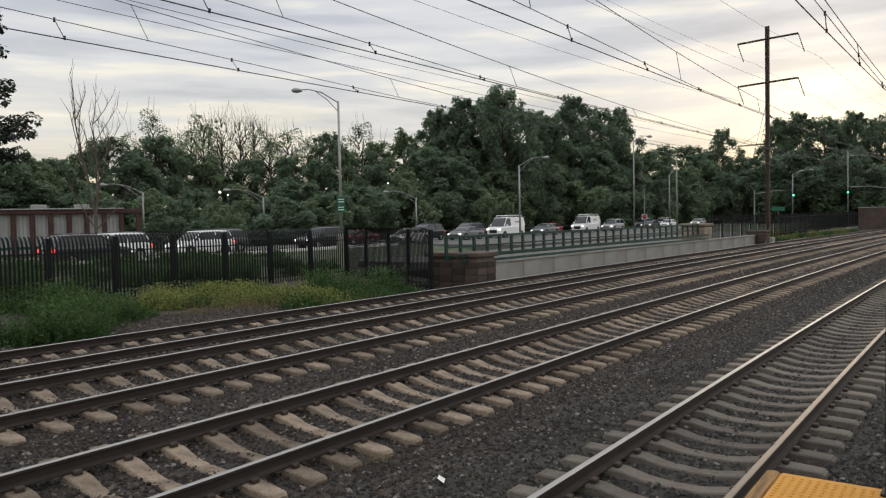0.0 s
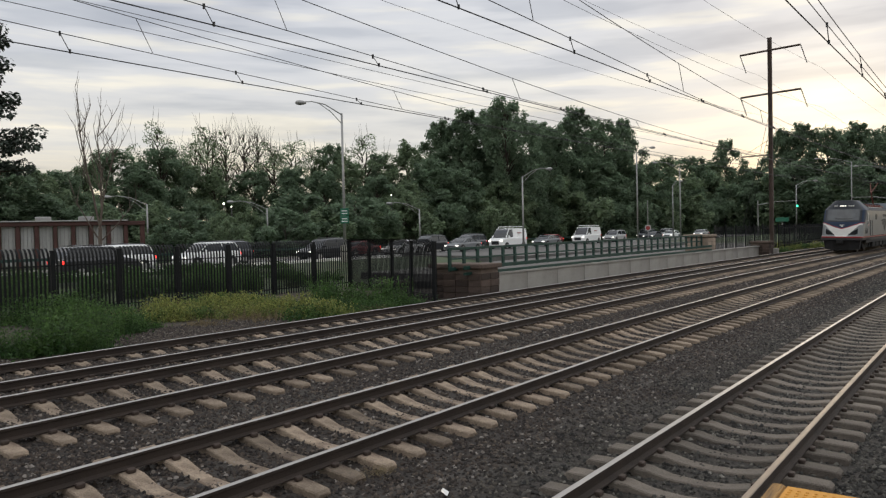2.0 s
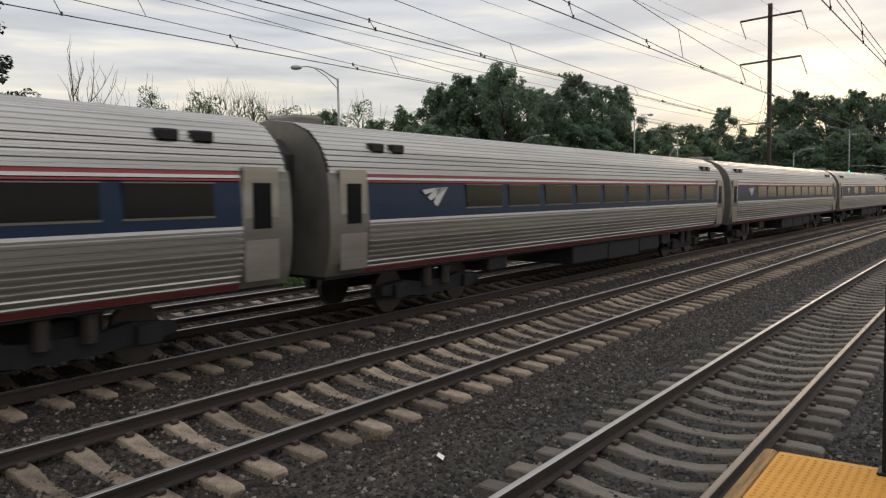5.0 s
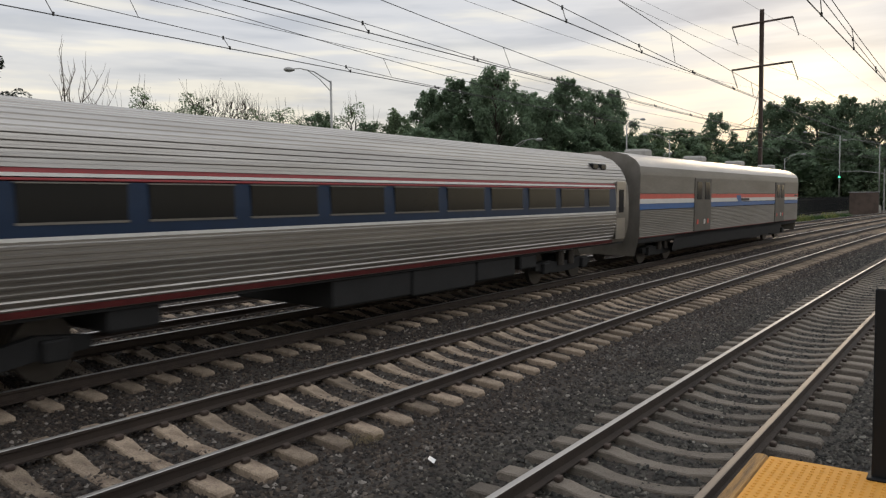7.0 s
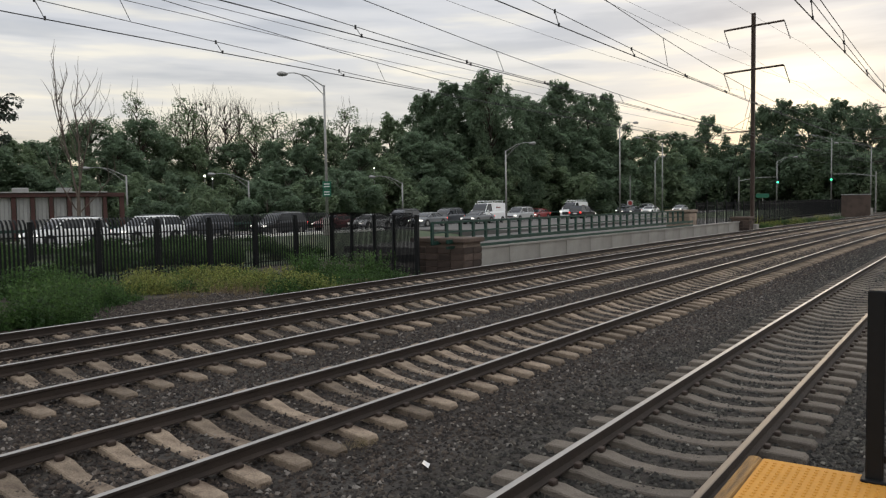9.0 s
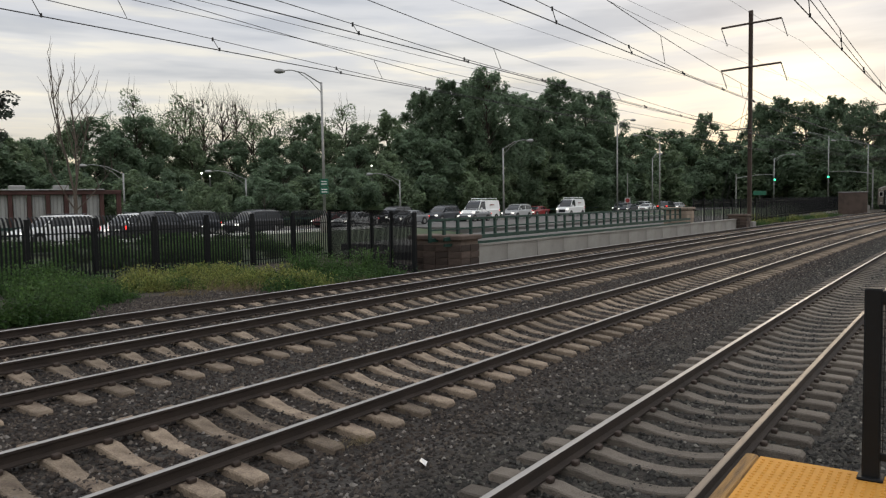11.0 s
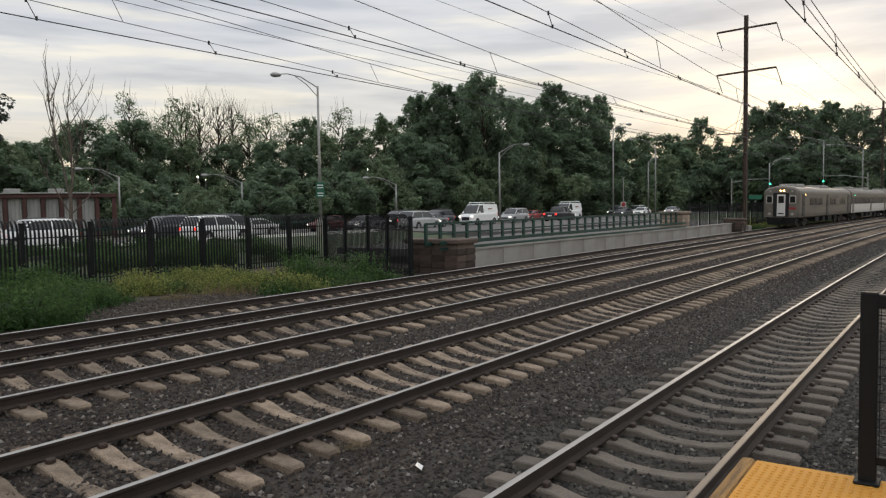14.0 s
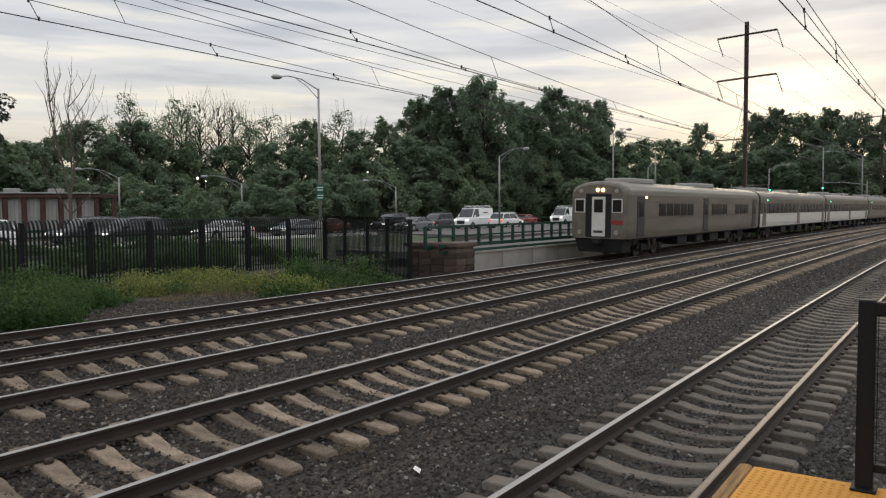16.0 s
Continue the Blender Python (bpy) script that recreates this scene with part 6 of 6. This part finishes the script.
def signal_mast(px, d, arm, lit, row):
    m = thing("traffic_signal", "traffic signal on a steel mast arm showing green", "traffic signal", at=facing(px, d, 0.4))
    z = 2.24 + (355 - row) / 1350 * d
    part("mast", Shape().tube([(0, 0, -0.3), (0, 0, z + 0.4)], 0.13, 0.1, n=8), MAT["galv"], m)
    part("arm", Shape().tube([(0, 0, z - 0.4), (arm * 0.5, 0, z + 0.1), (arm, 0, z + 0.15)], 0.08, 0.05, n=6), MAT["galv"], m)
    hd = part("signal_head", Shape().cbox(arm - 0.2, arm + 0.2, -0.2, 0.15, z - 1.0, z + 0.12, 0.03), MAT["black"], m)
    part("lens", Shape().tube([(arm, -0.24, z - 0.8), (arm, -0.19, z - 0.8)], 0.17, n=12), MAT["siggreen"], hd)


signal_mast(1308, 150, 6.5, 0, 320)
signal_mast(1550, 150, -6.8, 0, 318)
gs = thing("road_sign", "green highway sign beyond the tracks", "sign", at=facing(1350, 150, 3.0))
part("sign_panel", Shape().cbox(-1.1, 1.1, -0.03, 0.03, 0, 0.75, 0.02), MAT["signgreen"], gs)
part("sign_post", Shape().cbox(-0.06, 0.06, 0.03, 0.12, -3.0, 0.7, 0.01), MAT["galv"], gs)
ns = thing("parking_sign", "small round-marked road sign on a post", "sign", at=facing(1116, 92, 0.5))
part("sign_post", Shape().tube([(0, 0, -0.3), (0, 0, 5.2)], 0.05, n=6), MAT["galv"], ns)
part("sign_panel", Shape().cbox(-0.32, 0.32, -0.08, -0.05, 1.7, 2.3, 0.01), MAT["panel"], ns)
part("sign_mark", Shape().tube([(0, -0.1, 2.0), (0, -0.08, 2.0)], 0.24, n=14), CP["red"], ns)
bin_ = thing("relay_cabinet", "rust-brown equipment cabinet beside the far tracks", "cabinet", at=facing(1515, 128, -0.1))
part("body", Shape().cbox(-1.9, 1.9, -0.6, 0.6, 0, 3.2, 0.05), MAT["rust"], bin_)
part("roof", Shape().cbox(-2.0, 2.0, -0.7, 0.7, 3.2, 3.32, 0.03), MAT["galv"], bin_)

# barrier along the near side of the road
gr = thing("guard_rail", "pale concrete kerb with a green rail beside the road", "guard rail", kind="structure")
part("kerb", Shape().cbox(-90, 24, -5.65, -5.3, -0.3, 0.34, 0.03), MAT["whitewall"], gr, at=pose(26, 46.0, ROAD_Z, 0, 0, ROAD_TURN))
part("kerb", Shape().cbox(-90, 180, 6.2, 6.5, -0.3, 0.16, 0.03), MAT["concrete"], gr, at=pose(26, 46.0, ROAD_Z, 0, 0, ROAD_TURN))
part("rail", Shape().cbox(-10, 140, 6.8, 6.9, 0.75, 0.95, 0.02), MAT["green"], gr, at=pose(26, 46.0, ROAD_Z, 0, 0, ROAD_TURN))
for i in range(38):
    part("post", Shape().cbox(-10 + i * 4, -9.88 + i * 4, 6.9, 7.0, -0.3, 0.95, 0.01) if i == 0 else bpy.data.meshes["post_rail"], MAT["green"], gr, at=pose(26, 46.0, ROAD_Z, 0, 0, ROAD_TURN) @ pose(0 if i == 0 else i * 4, 0, 0))
    if i == 0:
        gr.children[-1].data.name = "post_rail"

# ---- bare tree and pine ----
def bare_tree(px, d, H):
    r = random.Random(21)
    x, y = polar(px, d)
    t = thing("dead_tree", "tall bare dead tree with forked stems", "tree", at=pose(x, y, 0.2))
    s = Shape()
    right = Vector((math.sin(radians(61)), -math.cos(radians(61)), 0))

    def stem(p, way, L, r0, depth):
        pts = [p]
        w = way.normalized()
        n = 5
        for i in range(n):
            w = (w + Vector((r.uniform(-.12, .12), r.uniform(-.12, .12), 0.06))).normalized()
            pts.append(pts[-1] + w * L / n)
        s.tube(pts, r0, r0 * 0.3, n=6)
        if depth:
            for i in range(2, n + 1):
                for k in range(2 if depth > 1 else 1):
                    side = right * r.uniform(-0.42, 0.42) + Vector((r.uniform(-.3, .3), r.uniform(-.3, .3), 0.8))
                    stem(pts[i], side, L * r.uniform(0.3, 0.5), r0 * 0.5, depth - 1)
    base = Vector((0, 0, -0.3))
    s.tube([base, Vector((0.1, 0, H * 0.3))], 0.16, 0.13, n=8)
    fork = Vector((0.1, 0, H * 0.3))
    stem(fork, Vector((0, 0, 1)) - right * 0.10, H * 0.64, 0.085, 2)
    stem(fork, Vector((0, 0, 1)) + right * 0.16, H * 0.60, 0.08, 2)
    stem(fork, Vector((0, 0, 1)) + right * 0.02, H * 0.5, 0.06, 2)
    stem(fork - Vector((0, 0, 1)), Vector((0, 0, 1)) + right * 0.9, H * 0.36, 0.06, 1)
    stem(fork - Vector((0, 0, 1)), Vector((0, 0, 1)) - right * 0.7, H * 0.36, 0.06, 1)
    part("trunk", s, MAT["deadwood"], t)


bare_tree(140, 60, 10.8)


def pine(px, d, H):
    r = random.Random(5)
    x, y = polar(px, d)
    t = thing("pine_tree", "dark green pine tree with layered boughs", "tree", at=pose(x, y, 0))
    s = Shape().tube([(0, 0, -0.3), (0, 0, H * 0.5), (0, 0, H)], 0.32, 0.05, n=8)
    blobs = []
    for i in range(46):
        z = H * r.uniform(0.42, 1.0)
        a = r.uniform(0, 6.283)
        L = (H - z) * 0.26 + 1.4 * r.uniform(0.6, 1.2)
        e = Vector((L * math.cos(a), L * math.sin(a), z + 0.25))
        s.tube([(0, 0, z), tuple(e)], 0.06, 0.02, n=5)
        for k in range(5):
            q = 0.45 + 0.55 * k / 4
            blobs.append((e.x * q + r.uniform(-.3, .3), e.y * q + r.uniform(-.3, .3), z + 0.25 * q + 0.15, 0.42 * r.uniform(0.7, 1.2)))
    part("trunk", s, MAT["bark"], t)
    v, f = leaf_cloud(blobs, 16000, 0.11, 9)
    c = Shape()
    c.v, c.f, c.m = [tuple(p) for p in v], [tuple(q) for q in f], [0] * len(f)
    part("crown", c, MAT["needle"], t)


pine(-102, 42, 12.8)

# ---- weeds along the fence ----
def weed_mesh(seed, H, R, n, mat, wide=0.042, lean=0.5):
    r = np.random.RandomState(seed)
    base = r.normal(size=(n, 2)) * R * 0.45 * np.array([1.0, 0.8])
    hgt = H * (0.18 + 0.82 * r.rand(n) ** 1.8)
    a = r.rand(n) * 6.283
    out = np.stack([np.cos(a), np.sin(a)], 1) * (lean * hgt * r.rand(n) ** 1.5)[:, None]
    verts = []
    quads = []
    k = 5
    for j in range(k):
        q = (j + 0.5 + 0.5 * r.rand(n)) / k
        p = np.concatenate([base + out * (q ** 1.5)[:, None], (hgt * q)[:, None]], 1)
        d = r.normal(size=(n, 3))
        d[:, 2] = np.abs(d[:, 2]) * 0.8 + 0.15
        d /= np.linalg.norm(d, axis=1)[:, None]
        s = np.cross(d, r.normal(size=(n, 3)))
        s /= np.linalg.norm(s, axis=1)[:, None]
        l = (0.10 + 0.09 * r.rand(n))[:, None] * (1.3 - 0.5 * q)[:, None]
        verts.append(np.stack([p, p + d * l * 0.5 + s * wide, p + d * l, p + d * l * 0.5 - s * wide], 1).reshape(-1, 3))
    stem_w = 0.006
    p0 = np.concatenate([base, np.zeros((n, 1))], 1)
    p1 = np.concatenate([base + out, hgt[:, None]], 1)
    o = np.array([stem_w, stem_w, 0])
    verts.append(np.stack([p0 - o, p0 + o, p1 + o * 0.4, p1 - o * 0.4], 1).reshape(-1, 3))
    v = np.concatenate(verts)
    c = Shape()
    c.v, c.f = [tuple(p) for p in v], [tuple(q) for q in np.arange(len(v)).reshape(-1, 4)]
    c.m = [0] * len(c.f)
    return c.mesh("foliage", MAT[mat])


WEEDS = {"tall": [weed_mesh(31 + i, 1.7, 1.3, 420, "weed") for i in range(3)], "low": [weed_mesh(41 + i, 0.75, 1.4, 300, "weed") for i in range(2)], "yellow": [weed_mesh(51 + i, 1.0, 1.4, 430, "weedyellow", 0.034) for i in range(3)], "dry": [weed_mesh(71 + i, 0.45, 1.6, 260, "drygrass", 0.01, 0.6) for i in range(2)], "grass": [weed_mesh(61 + i, 0.5, 1.0, 420, "grass", 0.012, 0.3) for i in range(2)]}


def weed(kind, x, y, s=1.0, z=-0.34):
    t = thing("weed_clump", {"tall": "tall green leafy weeds by the fence", "low": "low green weeds on bare soil", "yellow": "yellow-green flowering weeds by the fence", "grass": "rough grass on the verge", "dry": "dry straw-coloured grass on bare soil"}[kind], "weeds", at=pose(x, y, z, 0, 0, rng.uniform(0, 360)) @ Matrix.Diagonal((s, s, s, 1)), group="weeds")
    part("foliage", rng.choice(WEEDS[kind]), None, t)


def ground_at(px, row, z=-0.32):
    """A place on the verge, given by the column and row at which it shows with the camera level."""
    a = radians(34.58) - math.atan((px - 784) / 1350)
    hz = 363 - (px - 784) * 0.0161
    d = (2.64 - z) * 1350 / (row - hz) / math.cos(math.atan((px - 784) / 1350))
    return d * math.cos(a), d * math.sin(a)


for i in range(15):
    px = rng.uniform(-90, 205)
    x, y = ground_at(px, rng.uniform(515, 590))
    if y > 18.6:
        weed("tall", x, y, rng.uniform(0.42, 0.75))
for i in range(22):
    x, y = ground_at(rng.uniform(60, 620), rng.uniform(495, 548))
    if y > 18.4:
        weed("low", x, y, rng.uniform(0.25, 0.55))
for i in range(30):
    x, y = ground_at(rng.uniform(120, 700), rng.uniform(492, 545))
    if y > 17.9:
        weed("dry", x, y, rng.uniform(0.4, 0.9))
weed("dry", 6.89, 5.99, 0.16, -0.24)
scrap = thing("paper_scrap", "small crumpled white paper scrap on the ballast", "litter", at=pose(6.6, 4.82, -0.2, 0, 0, 30))
part("paper", Shape().add([(-0.06, -0.03, 0.0), (0.05, -0.04, 0.01), (0.07, 0.03, 0.045), (0.0, 0.01, 0.02), (-0.05, 0.04, 0.05)], [(0, 1, 3), (1, 2, 3), (0, 3, 4), (3, 2, 4)]), MAT["white"], scrap)
for i in range(26):
    x, y = ground_at(rng.uniform(235, 560), rng.uniform(496, 520))
    if y > 18.6:
        weed("yellow" if i % 3 else "low", x, y, rng.uniform(0.45, 0.9))
for i in range(14):
    x, y = ground_at(rng.uniform(535, 690), rng.uniform(492, 506))
    if y > 18.4:
        weed(rng.choice(("tall", "low", "low")), x, y, rng.uniform(0.45, 0.8))
for i in range(75):
    x, y = rng.uniform(4, 32), rng.uniform(30.3, 38.5)
    weed(rng.choice(("grass", "grass", "low")), x, y, rng.uniform(0.6, 1.0), ground_z(y) - 0.02)
for i in range(56):
    x, y = rng.uniform(3, 30), rng.uniform(30.5, 34)
    weed("tall", x, y, rng.uniform(0.4, 0.62), ground_z(y) - 0.02)
for i in range(16):
    q = rng.uniform(82, 118)
    weed("yellow" if i % 2 else "low", q, 19.2 + bend(q) + rng.uniform(0, 3.5), rng.uniform(0.6, 1.2), -0.3)
for i in range(9):
    tree("bushp" if i % 2 else "bush", rng.uniform(6, 32), rng.uniform(30.8, 33.0), rng.uniform(0.4, 0.65), 0.9, -0.25, "low dark bush behind the fence")

def motions():
    for ob, x0, v, k in TRAINS:
        walk(ob, [(t / 2, on_track(TRACKS[k], x0 - v * t / 2)) for t in range(33)])
    for ob, lane, rows in TRAFFIC:
        walk(ob, [(t, on_road(lane, s)) for t, s in rows])


motions()
